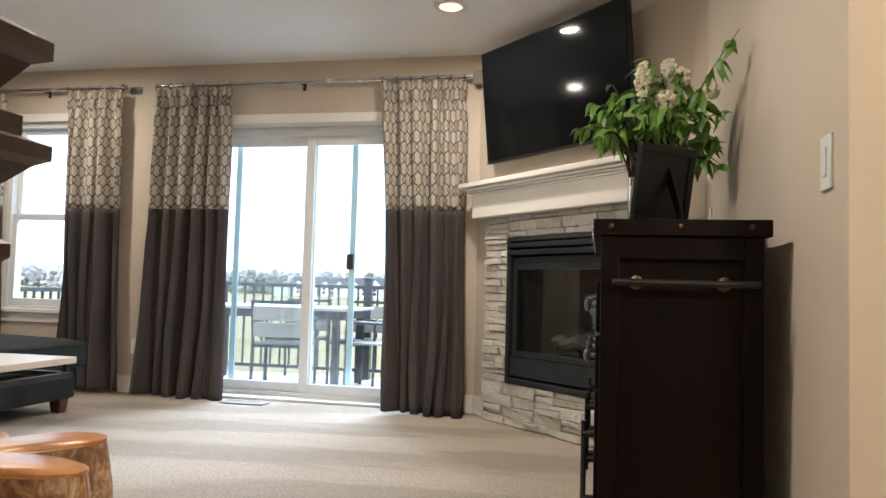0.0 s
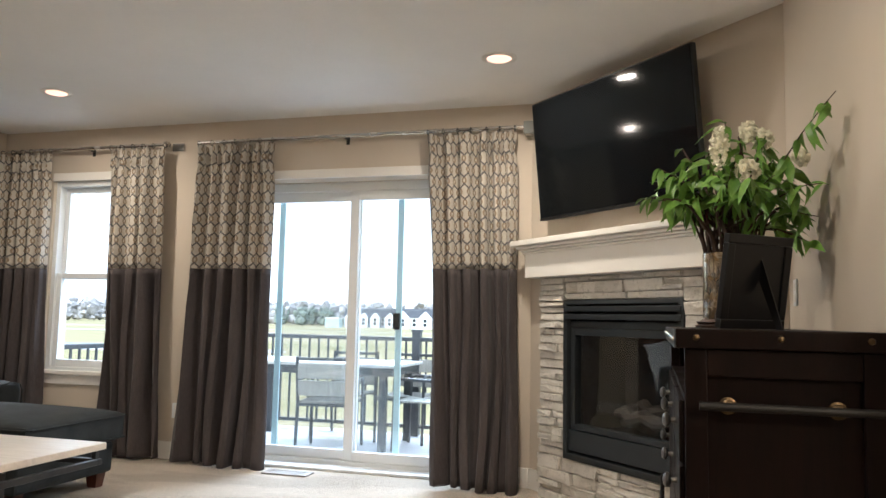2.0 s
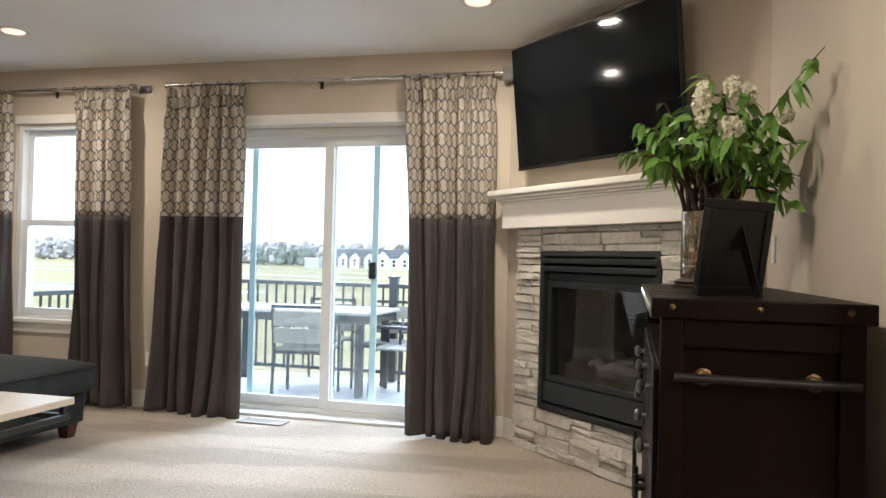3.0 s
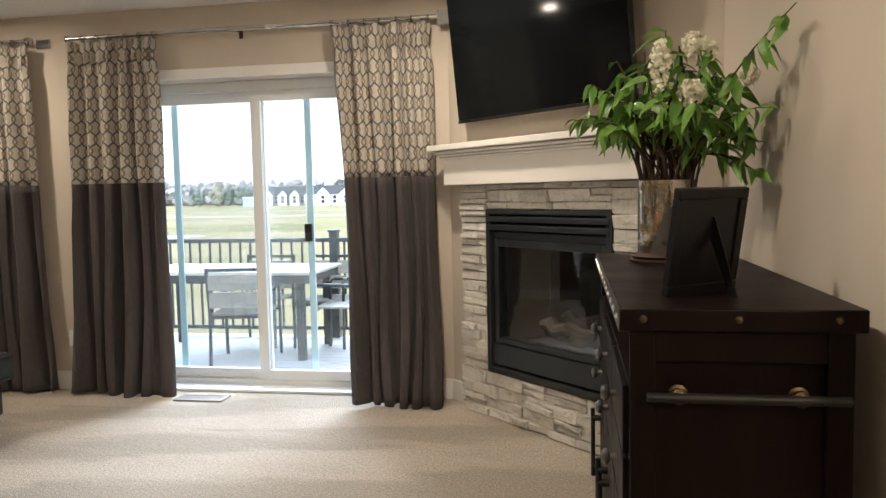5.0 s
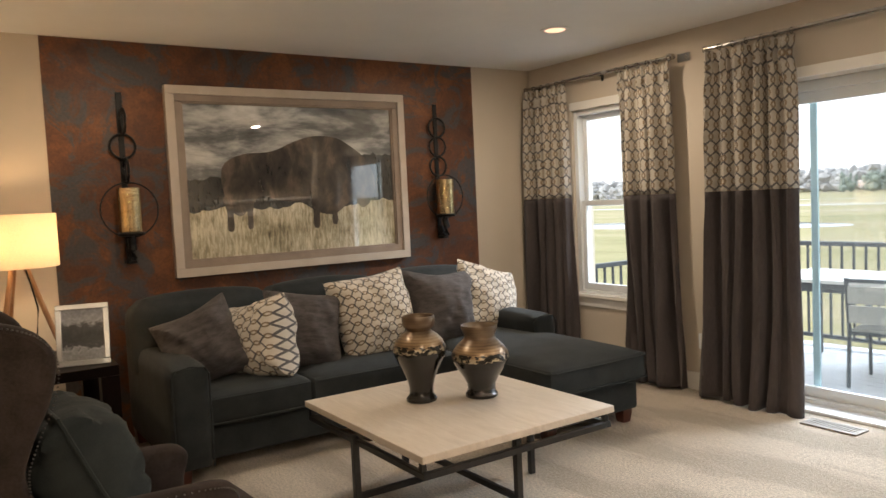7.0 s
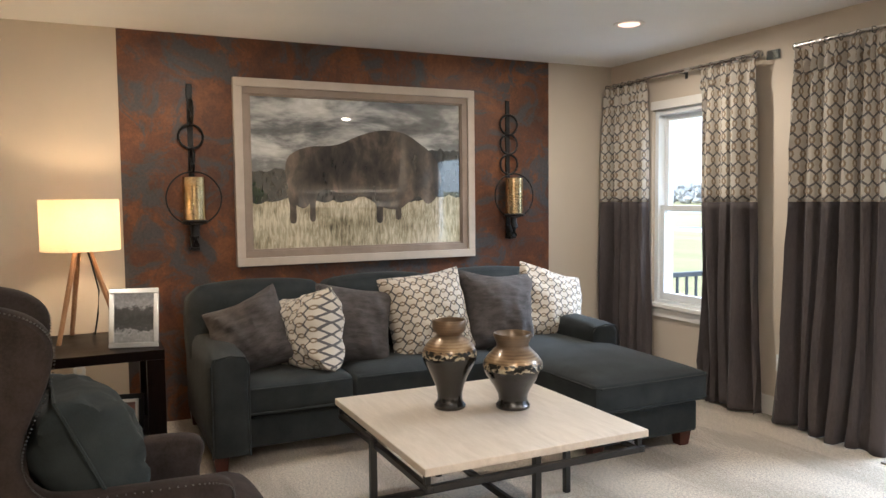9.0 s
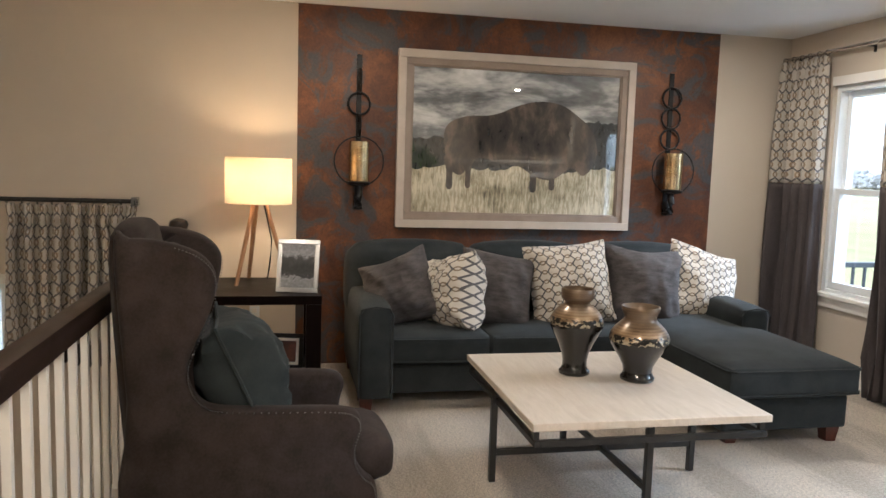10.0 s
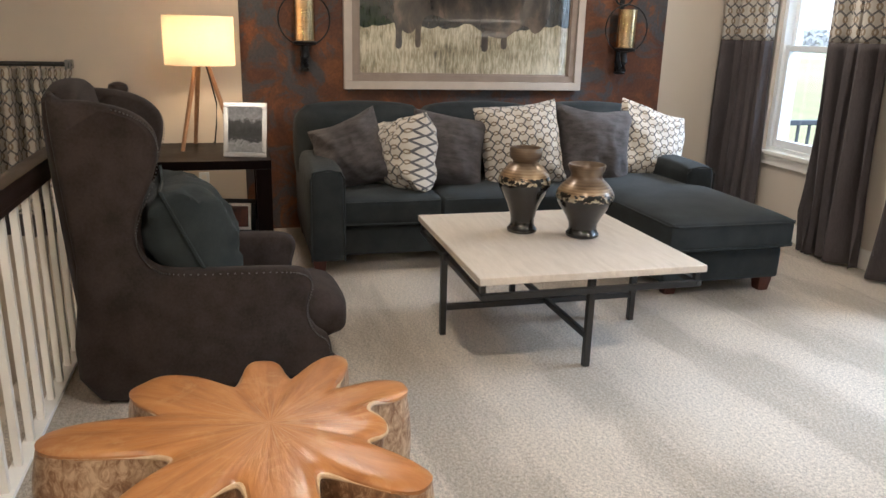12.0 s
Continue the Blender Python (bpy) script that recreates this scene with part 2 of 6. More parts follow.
def tube(bm, points, radius, n=8, closed=False, taper=None):
    """A round bar along points."""
    pts = [Vector(p) for p in points]
    rings, count = [], len(pts)
    up = Vector((0, 0, 1))
    for i, p in enumerate(pts):
        a = pts[(i - 1) % count] if closed or i else p
        b = pts[(i + 1) % count] if closed or i < count - 1 else p
        d = (b - a).normalized()
        side = d.cross(up if abs(d.z) < 0.95 else Vector((1, 0, 0))).normalized()
        top = side.cross(d).normalized()
        r = radius if taper is None else radius * taper[i]
        rings.append([bm.verts.new(p + r * (math.cos(2 * math.pi * k / n) * side + math.sin(2 * math.pi * k / n) * top)) for k in range(n)])
    pairs = list(zip(rings, rings[1:])) + ([(rings[-1], rings[0])] if closed else [])
    for a, b in pairs:
        for k in range(n):
            bm.faces.new((a[k], a[(k + 1) % n], b[(k + 1) % n], b[k]))
    if not closed:
        bm.faces.new(rings[0][::-1])
        bm.faces.new(rings[-1])


def ring(bm, centre, radius, thick, axis="x", n=28):
    c = Vector(centre)
    pts = []
    for i in range(n):
        a = 2 * math.pi * i / n
        p, q = radius * math.cos(a), radius * math.sin(a)
        pts.append(c + Vector({"x": (0, p, q), "y": (p, 0, q), "z": (p, q, 0)}[axis]))
    tube(bm, pts, thick, 8, True)


def prism(bm, outline, lo, hi, m=None, bevel=0.0):
    """A flat outline in x, y raised from lo to hi."""
    a = [bm.verts.new((x, y, lo)) for x, y in outline]
    b = [bm.verts.new((x, y, hi)) for x, y in outline]
    n = len(outline)
    faces = [bm.faces.new(a[::-1]), bm.faces.new(b)]
    for i in range(n):
        faces.append(bm.faces.new((a[i], a[(i + 1) % n], b[(i + 1) % n], b[i])))
    verts = a + b
    if bevel:
        got = bmesh.ops.bevel(bm, geom=list({e for v in b for e in v.link_edges if e.other_vert(v) in b}), offset=bevel, segments=2, profile=0.5, affect="EDGES")
        verts = list({v for f in got["faces"] for v in f.verts} | {v for v in verts if v.is_valid})
    if m is not None:
        bmesh.ops.transform(bm, matrix=m, verts=verts)
    return verts


def soft_block(bm, sx, sy, sz, puff=0.02, n=10, corner=0.25, m=None, crown=0.0):
    """An upholstered block round the origin: a box with rounded corners that bulges a little on every side."""
    cube = bmesh.ops.create_cube(bm, size=2.0)["verts"]
    edges = list({e for v in cube for e in v.link_edges})
    bmesh.ops.subdivide_edges(bm, edges=edges, cuts=n, use_grid_fill=True)
    verts = list(bm.verts)
    half = Vector((sx / 2, sy / 2, sz / 2))
    r = corner * min(half)
    for v in verts:
        q = v.co.copy()
        p = Vector([math.copysign(abs(c) ** 0.8, c) for c in q])
        p = Vector((p.x * half.x, p.y * half.y, p.z * half.z))
        core = Vector([max(-(half[k] - r), min(half[k] - r, p[k])) for k in range(3)])
        d = p - core
        if d.length > 1e-6:
            p = core + d.normalized() * min(r, max(abs(c) for c in d))
        bulge = puff
        for k in range(3):
            others = [j for j in range(3) if j != k]
            if abs(q[k]) > 0.999:
                p[k] += math.copysign(bulge * (1 - q[others[0]] ** 2) * (1 - q[others[1]] ** 2), q[k])
        if crown and q.z > 0.999:
            p.z += crown * (1 - q.x ** 2) * (1 - q.y ** 2)
        v.co = p
    if m is not None:
        bmesh.ops.transform(bm, matrix=m, verts=verts)
    return verts


def throw_pillow(bm, size, thick, seed=0, n=22):
    """A knife-edge pillow standing in the x, z plane, with pulled-in sides, pointed corners and creases."""
    rnd = random.Random(seed)
    ph = [rnd.uniform(0, 6.28) for _ in range(4)]
    uv = bm.loops.layers.uv.verify()
    for side in (1, -1):
        grid = []
        for i in range(n + 1):
            row = []
            for j in range(n + 1):
                a, b = 2 * i / n - 1, 2 * j / n - 1
                px = a * (1 - 0.115 * (1 - b * b) ** 1.1 - 0.035 * (abs(a * b)) ** 6 + 0.02 * math.sin(3 * b + ph[3])) * size / 2
                pz = b * (1 - 0.115 * (1 - a * a) ** 1.1 - 0.035 * (abs(a * b)) ** 6 + 0.02 * math.sin(3 * a + ph[2])) * size / 2
                t = (max(0.0, 1 - abs(a) ** 2.6) * max(0.0, 1 - abs(b) ** 2.6)) ** 0.52
                fold = 0.09 * math.sin(6.5 * (a + b) + ph[0]) * (abs(a * b)) + 0.05 * math.sin(11 * (a - b) + ph[3]) * (abs(a * b)) ** 0.7 + 0.035 * math.sin(9 * a + ph[1]) * max(0.0, -b) + 0.07 * noise.noise(Vector((a * 2.4, b * 2.4, seed))) + 0.045 * noise.noise(Vector((a * 6 + b * 2, b * 5, seed + 7)))
                y = side * thick / 2 * (t * 1.12 + t ** 0.4 * fold * 2.2)
                slump = -0.03 * size * (1 - b * b) * math.cos(2 * a + ph[2])
                row.append((bm.verts.new((px, y, pz + 0.4 * slump * (b > 0))), a, b))
            grid.append(row)
        for i in range(n):
            for j in range(n):
                quad = [grid[i][j], grid[i + 1][j], grid[i + 1][j + 1], grid[i][j + 1]]
                if side < 0:
                    quad = quad[::-1]
                f = bm.faces.new([q[0] for q in quad])
                for loop, q in zip(f.loops, quad):
                    loop[uv].uv = (q[1] * size / 2 * U, q[2] * size / 2 * U)
    bmesh.ops.remove_doubles(bm, verts=bm.verts, dist=0.0005)


def finish_mesh(name, bm, material, smooth=True):
    bmesh.ops.scale(bm, vec=(U, U, U), verts=bm.verts)
    bmesh.ops.recalc_face_normals(bm, faces=bm.faces)
    layer = bm.faces.layers.int.get("flat")
    curved = [not (layer and f[layer]) for f in bm.faces]
    me = bpy.data.meshes.new(name)
    bm.to_mesh(me)
    bm.free()
    me.materials.append(M[material])
    if smooth:
        me.set_sharp_from_angle(angle=radians(38))
        me.polygons.foreach_set("use_smooth", curved)
    return me


def part(name, bm, material, parent, label="", smooth=True):
    """One mesh under a thing or a part, in the thing's own coordinates."""
    ob = new(name, finish_mesh(name, bm, material, smooth))
    ob.parent = parent
    return tagged(ob, label)


def structure(name, bm, material, label="", category=""):
    ob = new(name, finish_mesh(name, bm, material))
    return tagged(ob, label, category, kind="structure")


def thing(name, place, turn, label, category, group=""):
    ob = new(name)
    ob.empty_display_size = 0.1
    ob.matrix_basis = pose(place[0] * U, place[1] * U, place[2] * U, 0, 0, turn)
    return tagged(ob, label, category, group)


def boxes(*rows, bevel=0.0):
    bm = bmesh.new()
    for row in rows:
        box(bm, *row, bevel=bevel)
    return bm


# ---- the shell: floors, walls, ceiling ----
H = 2.74
W, N, E = -5.71, 5.75, 0.523   # west, north and east faces of the room
DIAG = pose(0, 0, 0) @ Matrix.Translation((-0.94, N, 0)) @ pose(0, 0, 0, 0, 0, -45)  # along the corner wall, y into the wall


floor = structure("floor", boxes((W, 1.9, 0.62, N + 0.02, -0.25, 0.0), (-0.72, 1.9, -2.2, 0.62, -0.25, 0.0)), "carpet", "cream cut-pile carpet with vacuum tracks", "carpet")
structure("stairwell_floor", boxes((W, -0.72, -2.2, 0.62, -1.75, -1.6)), "carpet", "carpeted landing at the foot of the stairs", "floor")
structure("ceiling", boxes((W - 0.2, 1.9, -2.4, N + 0.25, H, H + 0.15)), "ceiling", "white knockdown-textured ceiling", "ceiling")

DOOR = (-3.40, -1.37, 2.24)
WIN = (-5.15, -4.36, 0.66, 2.29)
structure("wall_north", boxes(
    (W - 0.2, WIN[0], N, N + 0.24, -0.25, H), (WIN[0], WIN[1], N, N + 0.24, -0.25, WIN[2]), (WIN[0], WIN[1], N, N + 0.24, WIN[3], H),
    (WIN[1], DOOR[0], N, N + 0.24, -0.25, H), (DOOR[0], DOOR[1], N, N + 0.24, DOOR[2], H), (DOOR[1], 1.9, N, N + 0.24, -0.25, H),
    (DOOR[0], DOOR[1], N + 0.02, N + 0.24, -0.25, 0.0)), "wall", "warm beige painted wall", "wall")
LOW = (-1.75, -0.42, 0.0, 0.635)   # window over the stairs
structure("wall_west", boxes(
    (W - 0.2, W, LOW[1], N, -1.75, H), (W - 0.2, W, -2.4, LOW[0], -1.75, H),
    (W - 0.2, W, LOW[0], LOW[1], -1.75, LOW[2]), (W - 0.2, W, LOW[0], LOW[1], LOW[3], H)), "wall", "warm beige painted wall", "wall")
structure("wall_east", boxes((E, E + 0.14, 1.955, 4.29, 0, H)), "wall", "warm beige painted wall with a switch", "wall")
bm = bmesh.new()
loops = [[bm.verts.new(DIAG @ Vector((x, y, z))) for x, z in ((a, lo), (b, lo), (b, hi), (a, hi))]
         for y, a, b, lo, hi in ((0.0, 0.0, 2.067, 0.0, H), (0.0, 0.5, 1.443, 0.33, 1.27), (0.2, 0.5, 1.443, 0.33, 1.27), (0.2, 0.0, 2.067, 0.0, H))]
for a, b in zip(loops, loops[1:] + loops[:1]):
    for i in range(4):
        bm.faces.new((a[i], a[(i + 1) % 4], b[(i + 1) % 4], b[i]))
structure("wall_corner", bm, "wall", "beige wall set across the corner behind the fireplace", "wall")
structure("wall_hall", boxes((1.75, 1.9, -2.2, N, 0, H), (E + 0.14, 1.75, 2.6, 2.75, 0, H)), "wall", "beige hall wall", "wall")
structure("wall_south", boxes((W - 0.2, 1.9, -2.4, -2.2, -1.75, H)), "wall", "beige wall at the back of the stairwell", "wall")
structure("stairwell_edge", boxes((W, -0.72, 0.56, 0.62, -1.6, -0.02), (-0.72, -0.66, -2.2, 0.56, -1.6, -0.02)), "wall", "painted wall under the landing edge", "wall")
# ---- trim, door, window ----
bm = bmesh.new()
for row in ((W, -3.47, N - 0.018, N, 0, 0.14), (-1.30, -0.95, N - 0.018, N, 0, 0.14), (W, W + 0.018, 5.07, N - 0.018, 0, 0.14), (W, W + 0.018, 0.62, 1.6, 0, 0.14),
            (E - 0.018, E, 1.955, 4.28, 0, 0.14)):
    box(bm, *row, bevel=0.005)
box(bm, 0.0, 0.2, -0.018, 0, 0, 0.14, 0.005, m=DIAG)
box(bm, 1.75, 2.05, -0.018, 0, 0, 0.14, 0.005, m=DIAG)
structure("baseboard", bm, "trim", "white painted baseboard", "trim")

D0, D1, DH = DOOR
structure("door_casing", boxes((D0 - 0.07, D1 + 0.07, N - 0.022, N, DH, DH + 0.07), (D0 - 0.07, D0, N - 0.022, N, 0, DH), (D1, D1 + 0.07, N - 0.022, N, 0, DH), bevel=0.004),
          "trim", "cream painted casing round the patio door", "trim")
door = tagged(new("door_1"), "white vinyl sliding patio door, its screen half open", "door", kind="structure")
part("door_frame", boxes((D0, D1, 5.93, 6.06, 2.17, DH), (D0, D0 + 0.04, 5.93, 6.06, 0.05, 2.17), (D1 - 0.04, D1, 5.93, 6.06, 0.05, 2.17), (D0, D1, 5.93, 6.06, 0.0, 0.05),
                         (D0, D1, 5.77, 5.93, 0.0, 0.02), bevel=0.004), "vinyl", door)


def sash(parent, name, x0, x1, y, z0, z1, wide=0.075, deep=0.035, low=None, pane=True, paint="vinyl"):
    f = part(name, boxes((x0, x0 + wide, y, y + deep, z0, z1), (x1 - wide, x1, y, y + deep, z0, z1), (x0 + wide, x1 - wide, y, y + deep, z0, z0 + (low or wide)),
                         (x0 + wide, x1 - wide, y, y + deep, z1 - wide, z1), bevel=0.004), paint, parent)
    if pane:
        g = part("pane", boxes((x0 + wide, x1 - wide, y + deep / 2 - 0.004, y + deep / 2 + 0.004, z0 + (low or wide), z1 - wide)), "glass", f)
        g.visible_shadow = False
    return f


sash(door, "fixed_panel", D0 + 0.04, -2.345, 5.985, 0.05, 2.17)
sash(door, "sliding_panel", -2.43, D1 - 0.04, 5.945, 0.05, 2.17)
screen = sash(door, "screen_frame", -3.12, -2.02, 6.07, 0.04, 2.19, 0.05, 0.02, pane=False, paint="screen_paint")
def insect_mesh():
    n = Nodes("grey_insect_mesh")
    clear, thread, both = n.add("BsdfTransparent"), n.add("BsdfDiffuse"), n.add("MixShader")
    thread.inputs[0].default_value = (0.42, 0.46, 0.48, 1)
    both.inputs[0].default_value = 0.14
    n.link(clear.outputs[0], both.inputs[1])
    n.link(thread.outputs[0], both.inputs[2])
    n.link(both.outputs[0], n.out.inputs[0])
    return n.mat


M["insect_mesh"] = insect_mesh()
part("screen_mesh", boxes((-3.07, -2.07, 6.079, 6.081, 0.09, 2.14)), "insect_mesh", screen, "fine grey insect mesh").visible_shadow = False
part("latch", boxes((-2.085, -2.03, 6.045, 6.07, 1.07, 1.20), bevel=0.006), "black_metal", screen, "black screen latch")

win = tagged(new("window_1"), "white double-hung vinyl window over the deck", "window", kind="structure")
part("window_frame", boxes((WIN[0], WIN[0] + 0.045, N + 0.03, N + 0.16, WIN[2], WIN[3]), (WIN[1] - 0.045, WIN[1], N + 0.03, N + 0.16, WIN[2], WIN[3]),
                           (WIN[0] + 0.045, WIN[1] - 0.045, N + 0.03, N + 0.16, WIN[3] - 0.045, WIN[3]), (WIN[0] + 0.045, WIN[1] - 0.045, N + 0.03, N + 0.16, WIN[2], WIN[2] + 0.03), bevel=0.004), "vinyl", win)
sash(win, "upper_sash", WIN[0] + 0.045, WIN[1] - 0.045, N + 0.10, 1.44, WIN[3] - 0.045, 0.045, 0.04)
sash(win, "lower_sash", WIN[0] + 0.045, WIN[1] - 0.045, N + 0.055, WIN[2] + 0.03, 1.49, 0.045, 0.04, 0.06)
part("window_sill", boxes((WIN[0] - 0.06, WIN[1] + 0.06, N - 0.045, N + 0.05, WIN[2] - 0.028, WIN[2] + 0.004), (WIN[0] - 0.03, WIN[1] + 0.03, N - 0.018, N, WIN[2] - 0.11, WIN[2] - 0.028), bevel=0.005), "trim", win)
structure("window_casing", boxes((WIN[0] - 0.0, WIN[1] + 0.0, N - 0.02, N, WIN[3], WIN[3] + 0.07), bevel=0.004), "trim", "cream painted head casing over the window", "trim")

low_win = tagged(new("window_2"), "white window over the stairwell", "window", kind="structure")
part("window_frame", boxes((W - 0.15, W - 0.02, LOW[0], LOW[0] + 0.05, LOW[2], LOW[3]), (W - 0.15, W - 0.02, LOW[1] - 0.05, LOW[1], LOW[2], LOW[3]),
                           (W - 0.15, W - 0.02, LOW[0] + 0.05, LOW[1] - 0.05, LOW[3] - 0.05, LOW[3]), (W - 0.15, W - 0.02, LOW[0] + 0.05, LOW[1] - 0.05, LOW[2], LOW[2] + 0.05)), "vinyl", low_win)
part("pane", boxes((W - 0.09, W - 0.082, LOW[0] + 0.05, LOW[1] - 0.05, LOW[2] + 0.05, LOW[3] - 0.05)), "glass", low_win).visible_shadow = False
structure("stair_window_casing", boxes((W, W + 0.02, LOW[0] - 0.07, LOW[1] + 0.07, LOW[3], LOW[3] + 0.07), (W, W + 0.02, LOW[1], LOW[1] + 0.07, LOW[2], LOW[3])), "trim", "cream painted casing round the stair window", "trim")


# ---- drapes and rods ----
def drape(name, x0, x1, b0, b1, folds, seed, top=2.515, seam=1.52, foot=0.012, y=5.635, amp=0.056, lean=0.0, label=""):
    """A pleated panel: trellis print above the seam, plain velvet below."""
    rnd = random.Random(seed)
    ph, wob = rnd.uniform(0, 6), [rnd.uniform(-0.5, 0.5) for _ in range(8)]
    t = thing(name, ((x0 + x1) / 2, y, 0), 0, label, "curtain", "drapes")
    cx, nu = (x0 + x1) / 2, folds * 12

    def point(u, z):
        k = (top - z) / (top - foot)
        a, b = x0 + (b0 - x0) * k - cx, x1 + (b1 - x1) * k - cx
        f = folds * u + 0.30 * math.sin(5 * u + ph) + 0.12 * math.sin(13 * u + 2 * ph) + 0.34 * k * math.sin(7 * u + 2 * ph + 0.6 * z)
        grow = 0.6 + 0.5 * min(1.0, k * 5) - 0.25 * math.exp(-((z - top + 0.12) / 0.03) ** 2)
        wave = math.sin(2 * math.pi * f)
        sharp = 1 - 2 * abs(math.cos(math.pi * f)) ** (1.7 + 0.9 * math.sin(7 * u + 3 * ph))   # broad rolls, narrow deep folds
        own = wob[int(f) % 8]
        size = amp * grow * (0.80 + 0.32 * math.sin(11 * u + ph) + 0.5 * own * k) * (1 + 0.25 * k)
        drift = 0.030 * k * math.sin(6.3 * u + 2.2 * z + ph) * u * (1 - u) * 4 + 0.012 * k * math.sin(15 * u - 3.1 * z)
        gather = 0.026 * math.exp(-((z - top + 0.12) / 0.05) ** 2) * math.sin(6 * math.pi * f)
        pinch = 1 - 0.05 * math.exp(-((z - top + 0.13) / 0.08) ** 2)
        return Vector(((a + (b - a) * u) * pinch + 0.010 * math.sin(4 * math.pi * f) * (0.5 + k) + drift,
                       -size * sharp - lean * k * k * k - gather, z + (0.008 * math.sin(2 * math.pi * f * 2) if z > top - 0.01 else 0.0) + (0.012 * math.sin(3.3 * u + ph) if z < foot + 0.01 else 0.0)))

    for pname, hi, lo, mat, rows in (("printed_panel", top, seam, "trellis", 26), ("velvet_panel", seam, foot, "drape", 26)):
        bm = bmesh.new()
        uv = bm.loops.layers.uv.verify()
        grid = [[bm.verts.new(point(i / nu, hi + (lo - hi) * (j / rows) ** (1.4 if hi == top else 1))) for i in range(nu + 1)] for j in range(rows + 1)]
        run = [0.0]
        for i in range(nu):
            run.append(run[-1] + (grid[rows // 2][i + 1].co - grid[rows // 2][i].co).length)
        for j in range(rows):
            for i in range(nu):
                f = bm.faces.new((grid[j][i], grid[j + 1][i], grid[j + 1][i + 1], grid[j][i + 1]))
                for loop, (jj, ii) in zip(f.loops, ((j, i), (j + 1, i), (j + 1, i + 1), (j, i + 1))):
                    loop[uv].uv = (run[ii] * U, grid[jj][ii].co.z * U)
        ob = part(pname, bm, mat, t)
        mod = ob.modifiers.new("cloth", "SOLIDIFY")
        mod.thickness, mod.offset = 0.004, 0
    for i in range(folds + 1):
        p = point(i / folds * 0.98 + 0.01, top)
        hook = bmesh.new()
        ring(hook, (p.x, 0.0, top + 0.022), 0.020, 0.003, "x", 12)
        part("ring", hook, "dark_frame", t)
    return t


TWO = "pleated drape, cream trellis print above taupe velvet"
drape("drape", -5.62, -5.10, -5.63, -5.06, 5, 1, label=TWO + ", in the corner")
drape("drape", -4.49, -3.96, -4.41, -3.90, 5, 2, label=TWO + ", by the outlet")
drape("drape", -3.645, -2.97, -3.70, -2.93, 6, 3, lean=0.03, label=TWO + ", by the vent")
drape("drape", -1.705, -1.04, -1.57, -0.985, 6, 4, lean=0.13, label=TWO + ", by the fireplace")


def curtain_rod(x0, x1, mid, z=2.548, y=5.66, label=""):
    t = thing("curtain_rod", ((x0 + x1) / 2, y, z), 0, label, "curtain rod")
    c = (x0 + x1) / 2
    bm = bmesh.new()
    tube(bm, [(x0 - c, 0, 0), (x1 - c, 0, 0)], 0.016, 12)
    part("rod", bm, "chrome", t)
    for x in mid:
        b = part("bracket", boxes((x - c - 0.012, x - c + 0.012, 0.0, N - y, -0.012, 0.004), (x - c - 0.014, x - c + 0.014, N - y - 0.008, N - y, -0.05, 0.02), bevel=0.003), "dark_frame", t)
    return t, c


rod, c = curtain_rod(-5.66, -3.99, (-5.55, -4.75), label="brushed nickel curtain rod above the window")
bm = bmesh.new()
lathe(bm, [(0.012, 0), (0.028, 0.004), (0.030, 0.02), (0.022, 0.03), (0.024, 0.05), (0.010, 0.056)], 16, Matrix.Translation((-3.99 - c, 0, 0)) @ pose(0, 0, 0, 0, 90, 0))
part("finial", bm, "chrome", rod)
part("wall_plate", boxes((-3.99 - c + 0.03, -3.99 - c + 0.14, N - 5.66 - 0.02, N - 5.66, -0.04, 0.025), bevel=0.006), "clear", rod, "clear acrylic plate")
rod, c = curtain_rod(-3.66, -0.99, (-2.385,), label="long brushed nickel curtain rod above the patio door")
part("wall_plate", boxes((-0.99 - c, -0.99 - c + 0.075, -0.02, N - 5.66, -0.055, 0.04), bevel=0.006), "clear", rod, "clear acrylic plate")
part("wall_plate", boxes((-3.66 - c - 0.06, -3.66 - c - 0.03, N - 5.66 - 0.02, N - 5.66, -0.02, 0.02), bevel=0.006), "clear", rod)


# ---- small fittings on walls, floor and ceiling ----
def wall_plate(name, m, label, category, wide=0.075, high=0.12, rocker=False):
    t = thing(name, (0, 0, 0), 0, label, category)
    t.matrix_basis = Matrix.Translation(m.translation * (U - 1)) @ m
    part("plate", boxes((-wide / 2, wide / 2, -0.008, 0.0, -high / 2, high / 2), bevel=0.003), "vinyl", t)
    if rocker:
        part("rocker", boxes((-0.018, 0.018, -0.013, -0.008, -0.036, 0.036), bevel=0.002), "vinyl", t)
    else:
        for z in (-0.026, 0.026):
            part("socket", boxes((-0.017, 0.017, -0.010, -0.008, z - 0.017, z + 0.017), bevel=0.0015), "trim", t)


wall_plate("outlet", pose(-3.80, N, 0.385), "white outlet plate on the wall between drapes", "outlet")
wall_plate("outlet", pose(W, 1.30, 0.40, 0, 0, 90), "white outlet plate behind the end table", "outlet")
wall_plate("light_switch", pose(E, 2.11, 1.255, 0, 0, -90), "white rocker light switch on beige wall", "switch", 0.085, 0.135, True)
wall_plate("outlet", pose(E, 4.10, 1.31, 0, 0, -90), "white outlet plate above the chest", "outlet")

